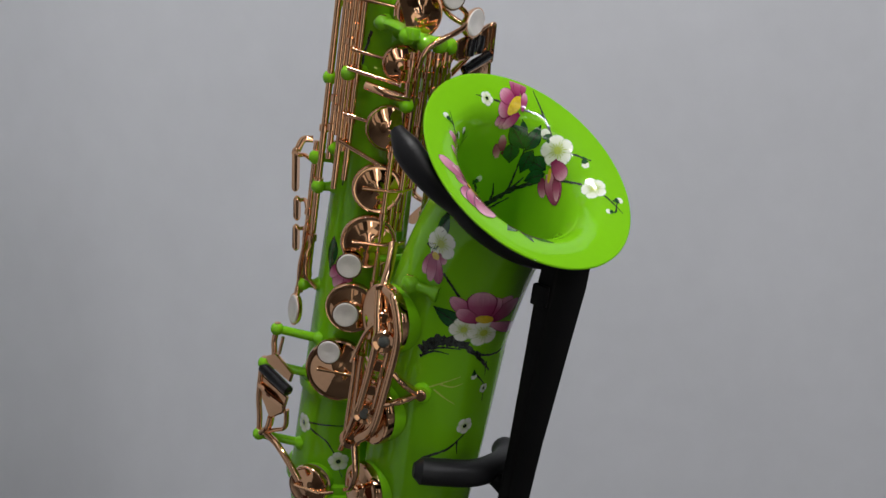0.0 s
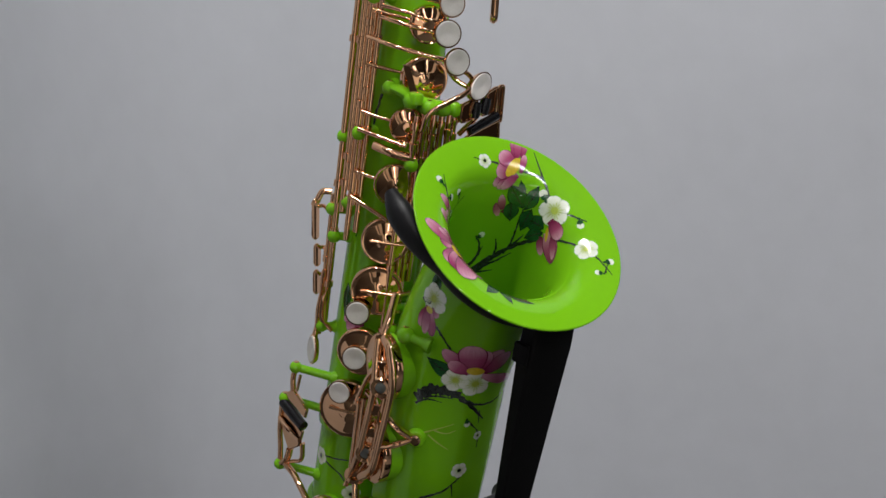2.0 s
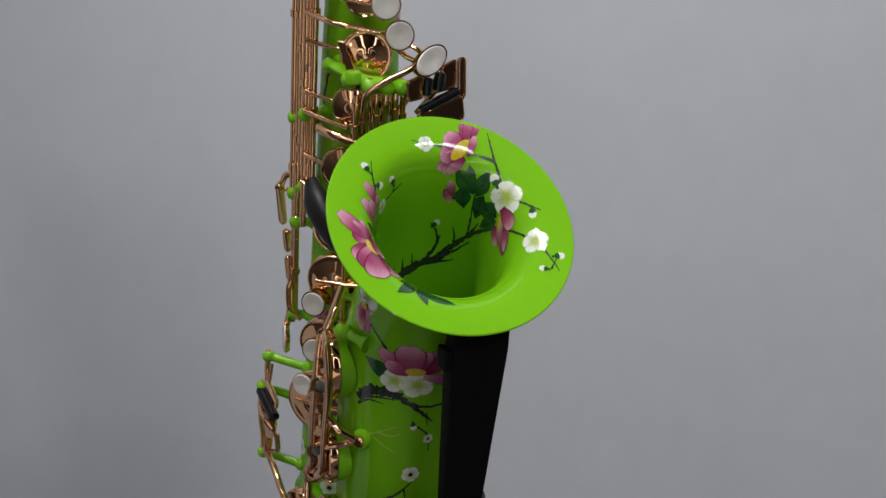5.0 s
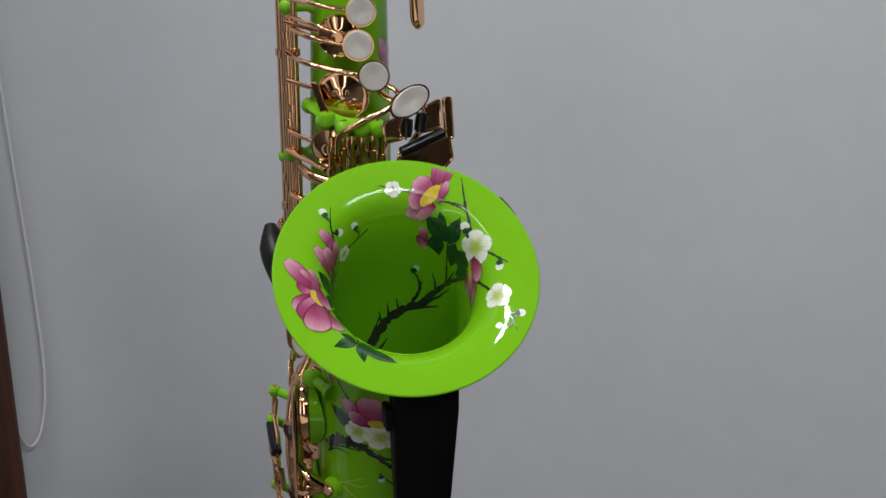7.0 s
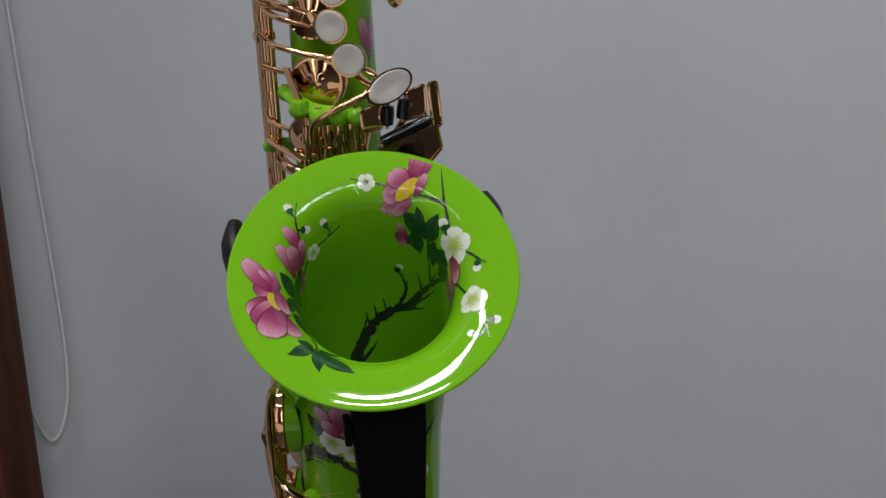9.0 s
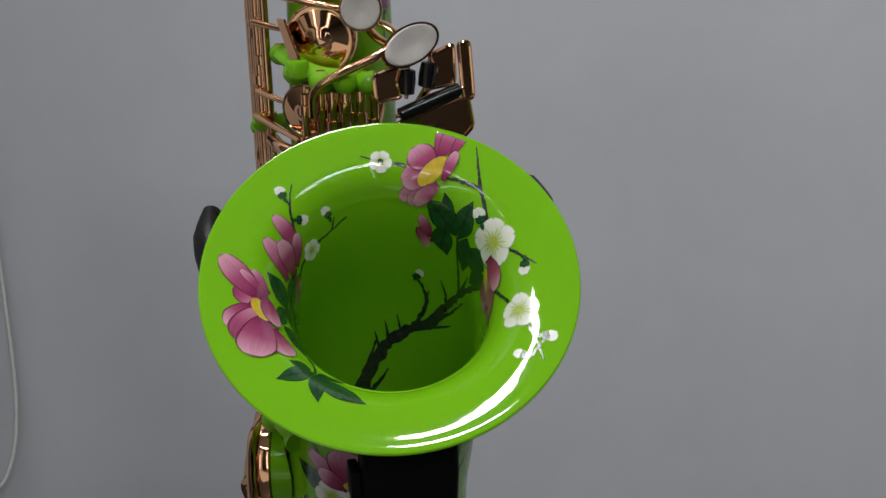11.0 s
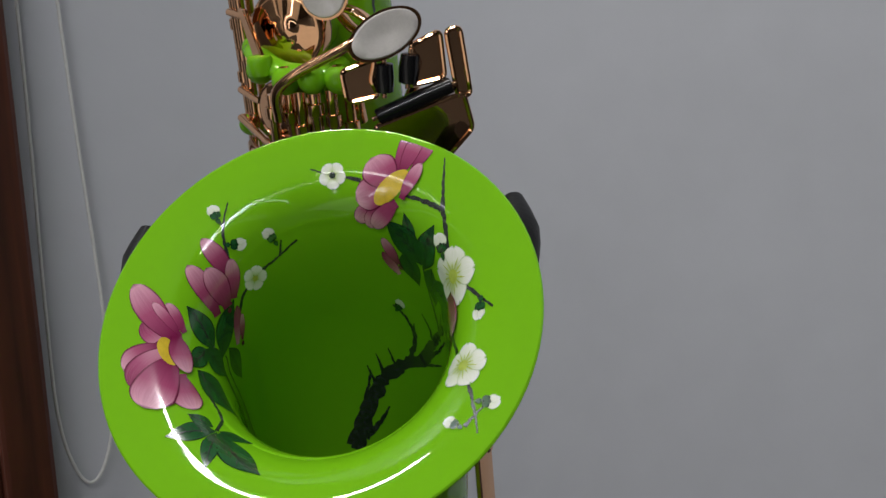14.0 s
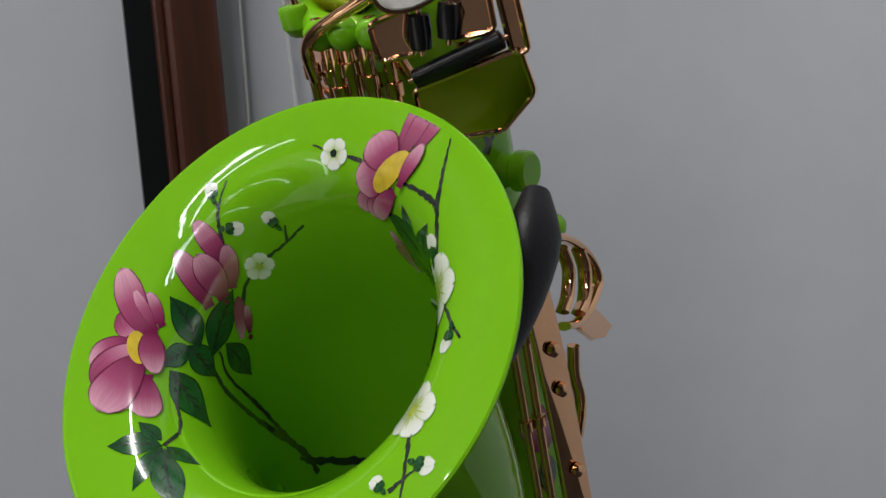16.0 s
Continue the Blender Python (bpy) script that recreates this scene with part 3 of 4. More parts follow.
def guard():
    """A long plate with oval slots between two rails, round bosses, an eye at its foot, and a second rail behind with a forked strut."""
    bm = bmesh.new()
    for side in (-1, 1):
        pts = [Vector(p) + PLATE_W * side * (0.0022 if i in (0, len(STRAP) - 1) else 0.0037) for i, p in enumerate(STRAP)]
        sweep(bm, spline(pts, 6), 0.0023, 10, 0.75, PLATE_N)
    for p, wide in ((STRAP[0], 0.0040), (STRAP[1], 0.0030), (STRAP[3], 0.0034), (STRAP[4], 0.0030), (STRAP[6], 0.0036)):
        slab(bm, rounded(PLATE_W, Vector((0, 0, 1)), 0.0042, wide, p, 0.4), PLATE_N, 0.0020, 0.0005)
    g = part("bell_key_guard", bm, GOLD, sax, "long looped rose gold key guard")
    for i in (2, 5):
        bm = bmesh.new()
        lathe(bm, Vector(STRAP[i]) - PLATE_N * 0.0016, PLATE_N, ((0, 0.0062), (0.0030, 0.0064), (0.0040, 0.0056), (0.0034, 0.0036), (0.0008, 0.0034), (0.0006, 0.0)), 24)
        boss = part("guard_boss", bm, GOLD, g)
        bm = bmesh.new()
        lathe(bm, Vector(STRAP[i]) - PLATE_N * 0.0006, PLATE_N, ((0, 0.0032), (0.0022, 0.0031), (0.0028, 0.0022), (0.0028, 0.0)), 16)
        part("guard_felt", bm, BUMPER, boss, "grey bumper felt")
    bm = bmesh.new()
    sweep(bm, spline(RAIL, 8), 0.0030, 12, 0.7, (1, 0, 0))
    part("guard_rail", bm, GOLD, g)
    for a, b in ((1, 2), (3, 4), (5, 5)):
        bm = bmesh.new()
        sweep(bm, [Vector(STRAP[a]) + PLATE_W * 0.003, Vector(STRAP[a]).lerp(Vector(RAIL[b]), 0.5) - PLATE_N * 0.001, Vector(RAIL[b])], 0.0019, 8, 0.7)
        part("guard_web", bm, GOLD, g)
    bm = bmesh.new()
    lathe(bm, Vector(STRAP[-1]) + Vector((0, -0.001, -0.003)), PLATE_N, ((-0.0016, 0.0062), (0.0012, 0.0062), (0.0018, 0.0054), (0.0018, 0.0027), (-0.0016, 0.0027)), 24)
    part("guard_eye", bm, GOLD, g)
    bm = bmesh.new()
    foot = Vector((0.0305, 0.0850, -0.0605))
    for start in ((0.0470, 0.0760, -0.0470), (0.0462, 0.0715, -0.0690)):
        sweep(bm, spline([start, Vector(start).lerp(foot, 0.45) + Vector((0.003, 0.002, 0)), foot + Vector((0.002, 0, 0))]), [0.0024] * 6 + [0.0028] * 7, 10, 0.7)
    part("guard_strut", bm, GOLD, g)
    bm = bmesh.new()
    lathe(bm, foot, Vector((0.75, 0.55, 0)), ((-0.0008, 0.0056), (0.002, 0.0054), (0.0030, 0.0046)), 20)
    part("guard_foot", bm, GREEN, g, "green lacquered foot")
    bm = bmesh.new()
    lathe(bm, foot + Vector((0.0022, 0.0016, 0)), Vector((0.75, 0.55, 0)), ((0, 0.0034), (0.0015, 0.0033), (0.0022, 0.0024), (0.0022, 0.0)), 16)
    part("guard_screw", bm, GOLD, g)


guard()
post((0.0312, 0.0850, -0.0035), (0.0372, 0.0725, -0.0015), 0.0050)
gold_rod([(0.0270, 0.0480, 0.012), (0.0350, 0.0545, 0.0010), (0.0414, 0.0580, -0.0090)], 0.0024, 5, 0.7, "key_arm")
for y, lo in ((0.0455, -0.100), (0.0495, -0.094)):
    gold_rod([(0.0420, y, -0.050), (0.0425, y, -0.075), (0.0415, y - 0.002, lo)], 0.0019, 5, 1.0, "hinge_rod")
for z in (-0.0510, -0.0545):
    bm = bmesh.new()
    lathe(bm, (0.0420, 0.0455, z), (0, 0, 1), ((-0.0014, 0.0019), (-0.0010, 0.0031), (0.0010, 0.0031), (0.0014, 0.0019)), 16)
    part("rod_collar", bm, GOLD, sax)
for by, z in ((0.068, -0.0255), (0.0668, -0.080)):
    c = Vector((0, by, z)) + BELL_KEY * 0.0430
    gold_rod([c + Vector((0.001, -0.016, -0.030)), c + Vector((0.001, -0.008, -0.010)), c], 0.0021, 5, 0.7, "key_arm")

# brace ring between bell and body, and ridge leaves on the bell front
bm = bmesh.new()
sweep(bm, [Vector((0.006 + 0.010 * math.cos(2 * math.pi * k / 24), 0.0275 + 0.006 * math.sin(2 * math.pi * k / 24), -0.004)) for k in range(25)], 0.0022, 8)
part("brace_ring", bm, GREEN, sax)

# ---- far side: key guard with curled leaf, rods and cups ----
bm = bmesh.new()
line = spline([(-0.0395, 0.036, 0.0440), (-0.0420, 0.0370, 0.020), (-0.0430, 0.0360, -0.010), (-0.0430, 0.0330, -0.055)])
rings = [rounded(Vector((0.5, 0.86, 0)), Vector((-0.86, 0.5, 0)), 0.0050, 0.0012, p, 0.3, 4) for p in line]
loft(bm, rings)
rail = part("side_guard", bm, GOLD, sax, "flat rose gold guard with screws")
for p in (line[6], line[9], line[14]):
    bm = bmesh.new()
    lathe(bm, p + Vector((-0.0015, 0.0008, 0)), (-0.86, 0.5, 0), ((0, 0.0022), (0.0016, 0.0021), (0.0022, 0.0012), (0.0022, 0)), 14)
    part("guard_screw", bm, GOLD, rail)
for pts, w in (([(-0.0410, 0.029, 0.0440), (-0.0430, 0.0197, 0.0469), (-0.0440, 0.0053, 0.0381), (-0.0445, -0.0051, 0.0276), (-0.0450, -0.0088, 0.0180), (-0.0450, 0.0014, 0.0150), (-0.0445, 0.0146, 0.0158), (-0.0435, 0.0251, 0.0203)], 0.0024),
               ([(-0.0430, 0.0160, 0.0420), (-0.0432, 0.0125, 0.0330), (-0.0432, 0.0170, 0.0265), (-0.0430, 0.0230, 0.0240)], 0.0022),
               ([(-0.0440, 0.0030, 0.0350), (-0.0445, 0.0010, 0.0270), (-0.0448, 0.0060, 0.0195), (-0.0445, 0.0130, 0.0180)], 0.0024)):
    gold_rod(pts, w, 6, 0.6, "guard_scroll")
bm = bmesh.new()
slab(bm, [Vector(p) for p in ((-0.0445, 0.016, 0.014), (-0.045, 0.004, 0.0165), (-0.0455, -0.005, 0.008), (-0.046, -0.0139, -0.002), (-0.0455, -0.006, -0.002), (-0.045, 0.006, 0.004))], (-1, 0.05, 0.2), 0.002)
part("guard_leaf", bm, GOLD, sax)
gold_rod([(-0.0435, 0.019, 0.010), (-0.0425, 0.019, 0.000), (-0.0425, 0.017, -0.012), (-0.0415, 0.022, -0.022)], 0.0020, 6, 0.7, "guard_scroll")
for az, r, lo, hi in ((-52, 0.0330, -0.06, 0.040), (-62, 0.0335, -0.09, 0.030), (-44, 0.0325, -0.06, 0.024)):
    hinge_rod(az, r, lo, hi, 0.0015, (0.012, -0.02))
tube_post(-92, 0.0330, 0.040)
tube_post(-60, 0.0330, 0.034)
bm = bmesh.new()
lathe(bm, at(-78, body_r(0.062) - 0.001, 0.062), out(-78), ((0, 0.0060), (0.003, 0.0050), (0.0045, 0.0052), (0.0055, 0.0064), (0.0095, 0.0064), (0.0105, 0.0054), (0.0105, 0.0)), 20)
part("bell_brace_post", bm, GREEN, sax)

# ---- painted decoration on the lacquer ----
def uv_material(name, inner, mid, tip, edge, rough=0.16, vein=0.25):
    """Enamel painted petal or leaf: tone runs from root to tip, fine veins along it, a dark drawn outline."""
    m = material(name, mid, rough, coat=1.0)
    t = m.node_tree
    p = t.nodes["Principled BSDF"]
    uv = t.nodes.new("ShaderNodeUVMap")
    sep = t.nodes.new("ShaderNodeSeparateXYZ")
    t.links.new(uv.outputs["UV"], sep.inputs[0])
    ramp = t.nodes.new("ShaderNodeValToRGB")
    e = ramp.color_ramp.elements
    e[0].position, e[0].color = 0.05, (*inner, 1)
    e[1].position, e[1].color = 0.95, (*tip, 1)
    k = e.new(0.5)
    k.color = (*mid, 1)
    t.links.new(sep.outputs["Y"], ramp.inputs["Fac"])
    stretch = t.nodes.new("ShaderNodeMapping")
    stretch.inputs["Scale"].default_value = (14, 1.2, 1)
    noise_tex = t.nodes.new("ShaderNodeTexNoise")
    noise_tex.inputs["Scale"].default_value, noise_tex.inputs["Detail"].default_value = 1.6, 3
    t.links.new(uv.outputs["UV"], stretch.inputs["Vector"])
    t.links.new(stretch.outputs["Vector"], noise_tex.inputs["Vector"])
    mix = t.nodes.new("ShaderNodeMix")
    mix.data_type = "RGBA"
    mix.inputs[7].default_value = (*inner, 1)
    fac = t.nodes.new("ShaderNodeMapRange")
    fac.inputs["From Min"].default_value, fac.inputs["From Max"].default_value = 0.45, 0.7
    fac.inputs["To Min"].default_value, fac.inputs["To Max"].default_value = 0, vein * 2
    t.links.new(noise_tex.outputs["Fac"], fac.inputs["Value"])
    t.links.new(fac.outputs["Result"], mix.inputs[0])
    t.links.new(ramp.outputs["Color"], mix.inputs[6])
    # outline: near the sides or the tip
    off = t.nodes.new("ShaderNodeMath")
    off.operation = "SUBTRACT"
    off.inputs[1].default_value = 0.5
    t.links.new(sep.outputs["X"], off.inputs[0])
    far = t.nodes.new("ShaderNodeMath")
    far.operation = "ABSOLUTE"
    t.links.new(off.outputs[0], far.inputs[0])
    twice = t.nodes.new("ShaderNodeMath")
    twice.operation = "MULTIPLY"
    twice.inputs[1].default_value = 2.0
    t.links.new(far.outputs[0], twice.inputs[0])
    most = t.nodes.new("ShaderNodeMath")
    most.operation = "MAXIMUM"
    t.links.new(twice.outputs[0], most.inputs[0])
    ends = t.nodes.new("ShaderNodeMath")
    ends.operation = "MULTIPLY"
    ends.inputs[1].default_value = 0.94
    t.links.new(sep.outputs["Y"], ends.inputs[0])
    t.links.new(ends.outputs[0], most.inputs[1])
    line = t.nodes.new("ShaderNodeMapRange")
    line.inputs["From Min"].default_value, line.inputs["From Max"].default_value = 0.88, 0.95
    t.links.new(most.outputs[0], line.inputs["Value"])
    mix2 = t.nodes.new("ShaderNodeMix")
    mix2.data_type = "RGBA"
    mix2.inputs[7].default_value = (*edge, 1)
    t.links.new(line.outputs["Result"], mix2.inputs[0])
    t.links.new(mix.outputs[2], mix2.inputs[6])
    t.links.new(mix2.outputs[2], p.inputs["Base Color"])
    return m


PINK = uv_material("pink_enamel", (0.19, 0.010, 0.065), (0.37, 0.068, 0.16), (0.70, 0.36, 0.46), (0.12, 0.006, 0.035), vein=0.1)
ROSE = uv_material("rose_enamel", (0.60, 0.27, 0.36), (0.36, 0.06, 0.155), (0.22, 0.016, 0.08), (0.12, 0.006, 0.035), vein=0.1)
WHITE = uv_material("white_enamel", (0.42, 0.58, 0.16), (0.74, 0.78, 0.66), (0.84, 0.86, 0.80), (0.48, 0.58, 0.38), vein=0.08)
LEAF = uv_material("leaf_enamel", (0.008, 0.055, 0.016), (0.016, 0.105, 0.026), (0.008, 0.055, 0.014), (0.004, 0.02, 0.008), vein=0.4)
YELLOW = material("yellow_enamel", (0.62, 0.45, 0.03), 0.16, coat=1.0, vary=0.2, scale=400)
LIME = material("lime_enamel", (0.42, 0.52, 0.08), 0.16, coat=1.0, vary=0.2, scale=600)
BARK = material("bark_enamel", (0.026, 0.032, 0.028), 0.2, coat=1.0, vary=0.9, scale=500)
PAINTS = (PINK, ROSE, WHITE, LEAF, YELLOW, LIME, BARK)
IPINK, IROSE, IWHITE, ILEAF, IYELLOW, ILIME, IBARK = range(7)


class Skin:
    """A lacquered skin on which to paint: spot(angle, along) gives the place and the outward normal; along is in metres."""

    def inside(self):
        rings = bell_rings(0.0009, 360)[::-1]
        self.rings = [[p + RIM_N * 0.0005 * max(0, 1 - k / 12) for p in ring] for k, ring in enumerate(rings)]
        self.mids, self.sign = [p for p, d in BELL_FRAMES][::-1], -1
        return self.measure()

    def outside(self):
        self.rings, self.mids, self.sign = bell_rings(0.0, 360)[::-1], [p for p, d in BELL_FRAMES][::-1], 1
        return self.measure()

    def tube(self):
        zs = [0.24 - 0.01 * k for k in range(41)]
        self.rings = [[at(90 - a, body_r(z), z) for a in range(360)] for z in zs]
        self.mids, self.sign = [tube_centre(z) for z in zs], 1
        return self.measure()

    def measure(self):
        self.s = [0.0]
        for a, b in zip(self.rings, self.rings[1:]):
            self.s.append(self.s[-1] + sum((a[i] - b[i]).length for i in (0, 90, 180, 270)) / 4)
        return self

    def spot(self, deg, along, lift=0.0):
        s = min(max(along, 0.0005), self.s[-1] - 0.001)
        i = next(k for k in range(len(self.s) - 1) if self.s[k + 1] >= s)
        f = (s - self.s[i]) / (self.s[i + 1] - self.s[i])
        deg %= 360
        a = int(deg) % 360
        g = deg - int(deg)

        def ring(k):
            return self.rings[k][a].lerp(self.rings[k][(a + 1) % 360], g)
        p = ring(i).lerp(ring(i + 1), f)
        along_v = (ring(i + 1) - ring(i)).normalized()
        round_v = (self.rings[i][(a + 2) % 360] - self.rings[i][a - 1]).normalized()
        n = along_v.cross(round_v).normalized()
        mid = self.mids[i].lerp(self.mids[i + 1], f)
        if n.dot(p - mid) * self.sign < 0:
            n = -n
        if self.sign < 0 and n.dot(RIM_N) < 0 and along < 0.02:
            n = -n
        return p + n * lift

    def radius(self, along):
        s = min(max(along, 0.0005), self.s[-1] - 0.001)
        i = next(k for k in range(len(self.s) - 1) if self.s[k + 1] >= s)
        return (self.rings[i][0] - self.mids[i]).length


INNER, OUTER, TUBE = Skin().inside(), Skin().outside(), Skin().tube()


class Painting:
    """One painted motif: a thin skin of petals, leaves or twigs that lies on the lacquer."""

    def __init__(self, skin):
        self.skin, self.bm = skin, bmesh.new()
        self.uv, self.level = self.bm.loops.layers.uv.new("UVMap"), 0

    def put(self, centre, offset, lift):
        deg, s = centre
        a, b = offset
        return self.skin.spot(deg + math.degrees(a / self.skin.radius(s + b)), s + b, lift)

    def petal(self, centre, turn, length, width, paint, start=0.0, full=0.6, notch=0.0, bend=0.0, rows=9, cols=6, tip=0.6, body=1.0):
        """A petal or leaf from centre towards turn (degrees; 0 runs along the angle, 90 down the skin). full: where it is widest."""
        self.level += 1
        lift = 0.00012 + 0.00004 * self.level
        c, s_ = math.cos(radians(turn)), math.sin(radians(turn))
        grid = []
        for j in range(rows + 1):
            v = j / rows
            w = (math.sin(math.pi * min(1, v / (2 * full))) ** body if v < full else math.cos(math.pi / 2 * (v - full) / (1.0001 - full)) ** tip)
            w = max(w, 0.5 * (1 - v) if start > 0.001 else 0.10 if start else 0.02) * width / 2
            row = []
            for i in range(cols + 1):
                x = (i / cols - 0.5) * 2
                far = start + (length - start) * v - notch * length * v ** 6 * (1 - abs(x)) + (0.04 * length * abs(x) if notch else 0)
                side = x * w + bend * length * v * v
                row.append(self.bm.verts.new(self.put(centre, (far * c - side * s_, far * s_ + side * c), lift)))
            grid.append(row)
        for j in range(rows):
            for i in range(cols):
                f = self.bm.faces.new((grid[j][i], grid[j][i + 1], grid[j + 1][i + 1], grid[j + 1][i]))
                f.material_index = paint
                for loop, (u, v) in zip(f.loops, ((i, j), (i + 1, j), (i + 1, j + 1), (i, j + 1))):
                    loop[self.uv].uv = (u / cols, v / rows)

    def spot(self, centre, ra, rb, paint, turn=0.0, n=18):
        self.level += 1
        lift = 0.00012 + 0.00004 * self.level
        c, s_ = math.cos(radians(turn)), math.sin(radians(turn))
        rings = []
        for part_of in (0.25, 0.5, 0.75, 1.0):      # several rings, so that the spot follows the curved skin
            ring = []
            for k in range(n):
                t = 2 * math.pi * k / n
                a, b = part_of * ra * math.cos(t), part_of * rb * math.sin(t)
                ring.append(self.bm.verts.new(self.put(centre, (a * c - b * s_, a * s_ + b * c), lift)))
            rings.append(ring)
        mid = self.bm.verts.new(self.put(centre, (0, 0), lift))
        faces = [(rings[0][k], rings[0][(k + 1) % n], mid) for k in range(n)]
        faces += [(p[k], q[k], q[(k + 1) % n], p[(k + 1) % n]) for p, q in zip(rings, rings[1:]) for k in range(n)]
        for f in faces:
            self.bm.faces.new(f).material_index = paint

    def twig(self, spots, w0, w1, paint=IBARK, rough=0.4, seed=1):
        """A drawn branch through spots (angle, along) that thins from w0 to w1."""
        self.level += 1
        lift = 0.00012 + 0.00002 * self.level
        rng = random.Random(seed)
        turned = [spots[0][0]]
        for d, _ in spots[1:]:
            turned.append(turned[-1] + (d - turned[-1] + 180) % 360 - 180)
        flat = spline([(d, s * 1000, 0) for d, (_, s) in zip(turned, spots)], 8)
        r = self.skin.radius(spots[0][1])
        last = None
        for k, p in enumerate(flat):
            a, b = flat[max(k - 1, 0)], flat[min(k + 1, len(flat) - 1)]
            dx, dy = radians(b.x - a.x) * self.skin.radius(p.y / 1000), (b.y - a.y) / 1000
            m = math.hypot(dx, dy) or 1
            w = (w0 + (w1 - w0) * k / (len(flat) - 1)) / 2
            wl, wr = w * (1 + rng.uniform(-rough, rough)), w * (1 + rng.uniform(-rough, rough))
            c = (p.x, p.y / 1000)
            row = [self.bm.verts.new(self.put(c, (-dy / m * e, dx / m * e), lift)) for e in (wl, wl / 3, -wr / 3, -wr)]
            if last:
                for q in range(3):
                    f = self.bm.faces.new((last[q], last[q + 1], row[q + 1], row[q]))
                    f.material_index = paint
            last = row

    def done(self, name, parent, label):
        me = bpy.data.meshes.new(name)
        self.bm.to_mesh(me)
        self.bm.free()
        for m in PAINTS:
            me.materials.append(m)
        for p in me.polygons:
            p.use_smooth = True
        ob = new(name, me)
        ob.parent = parent
        return tagged(ob, label)


def blossom(skin, parent, centre, size, turn=0.0, dark=False):
    """A five-petalled white plum blossom: yellow-green heart with stamens, and each petal."""
    p = Painting(skin)
    p.level = 6
    p.spot(centre, size * 0.24, size * 0.24, ILEAF if dark else ILIME)
    if size > 0.0055 and not dark:
        for k in range(15):
            p.petal(centre, turn + 24 * k + 5, size * (0.50 + 0.1 * (k % 3)), size * 0.05, ILIME, size * 0.2, 0.5, rows=2, cols=1)
            p.level = 7
    heart = p.done("painted_blossom", parent, "painted white plum blossom")
    for k in range(5):
        q = Painting(skin)
        q.level = k
        q.petal(centre, turn + 72 * k, size, size * 0.98, IWHITE, 0.0004, 0.62, 0.05, rows=10, cols=8)
        q.done("petal", heart, "")
    return heart


def bud(skin, parent, centre, size, turn):
    p = Painting(skin)
    p.level = 2
    for k in (-34, 0, 34):
        p.petal(centre, turn + k, size * 0.5, size * 0.4, ILEAF, 0, 0.4)
    p.petal(centre, turn + 180, size * 0.4, size * 0.3, ILEAF, 0, 0.3)
    cup = p.done("painted_bud", parent, "painted white flower bud")
    for k, w in ((0, 0.85), (14, 0.4)):
        q = Painting(skin)
        q.level = 1 if k else 0
        q.petal(centre, turn + k, size, size * w, IWHITE, 0.0003, 0.55)
        q.done("petal", cup, "")
    return cup


def reach(skin, root, tip):
    """The turn and the length of a stroke from root to tip, each (angle, along)."""
    dx = radians((tip[0] - root[0] + 180) % 360 - 180) * skin.radius(tip[1])
    return math.degrees(math.atan2(tip[1] - root[1], dx)), math.hypot(dx, tip[1] - root[1])


def magnolia(skin, parent, petals, yolk=None, front=0):
    """Pink petals (root's angle and along, tip's angle and along, width, paint, where widest), drawn from the back to the front; the yellow middle lies below the last ones."""
    p = Painting(skin)
    back = len(petals) - front
    p.level = back + 3
    if yolk:
        a, b, wide = yolk
        turn, length = reach(skin, a, b)
        p.spot(((a[0] + b[0]) / 2, (a[1] + b[1]) / 2), length / 2, wide / 2, IYELLOW, turn, 24)
    else:
        p.spot(petals[-1][:2], 0.0008, 0.0008, IROSE)
    heart = p.done("painted_magnolia", parent, "painted pink magnolia flower")
    for k, (ra, rs, ta, ts, width, paint, full) in enumerate(petals):
        q = Painting(skin)
        q.level = k if k < back else k + 6
        turn, length = reach(skin, (ra, rs), (ta, ts))
        q.petal((ra, rs), turn, length, width, paint, 0.0011, full, rows=20, cols=10, tip=0.55, body=0.55)
        q.done("petal", heart, "")
    return heart


def fan(skin, centre, petals):
    """Petals of a flower seen from its side, all from one centre: (turn, length, width, paint, where widest)."""
    return [(*centre, centre[0] + math.degrees(length * math.cos(radians(turn)) / skin.radius(centre[1] + length * math.sin(radians(turn)))),
             centre[1] + length * math.sin(radians(turn)), width, paint, full) for turn, length, width, paint, full in petals]


def leaf(skin, parent, root, tip, width):
    p = Painting(skin)
    turn, length = reach(skin, root, tip)
    p.petal(root, turn, length, width, ILEAF, 0, 0.42, bend=0.06, rows=12, tip=1.15)
    p.petal(root, turn, length * 0.92, width * 0.07, IBARK, 0, 0.3, bend=0.05, rows=6, cols=1)
    for k in (0.25, 0.42, 0.58):        # side veins
        for side in (-38, 38):
            dx, dy = length * k * math.cos(radians(turn)), length * k * math.sin(radians(turn))
            at_s = root[1] + dy
            p.petal((root[0] + math.degrees(dx / skin.radius(at_s)), at_s), turn + side, width * 0.36, width * 0.035, IBARK, 0, 0.3, rows=3, cols=1)
    return p.done("painted_leaf", parent, "painted dark green leaf")


def branch(skin, parent, lines):
    main = None
    for k, (w0, w1, spots) in enumerate(lines):
        p = Painting(skin)
        p.twig(spots, w0, w1, seed=k + 3)
        ob = p.done("twig" if main else "painted_branch", main or parent, "" if main else "painted dark branch")
        main = main or ob
    return main


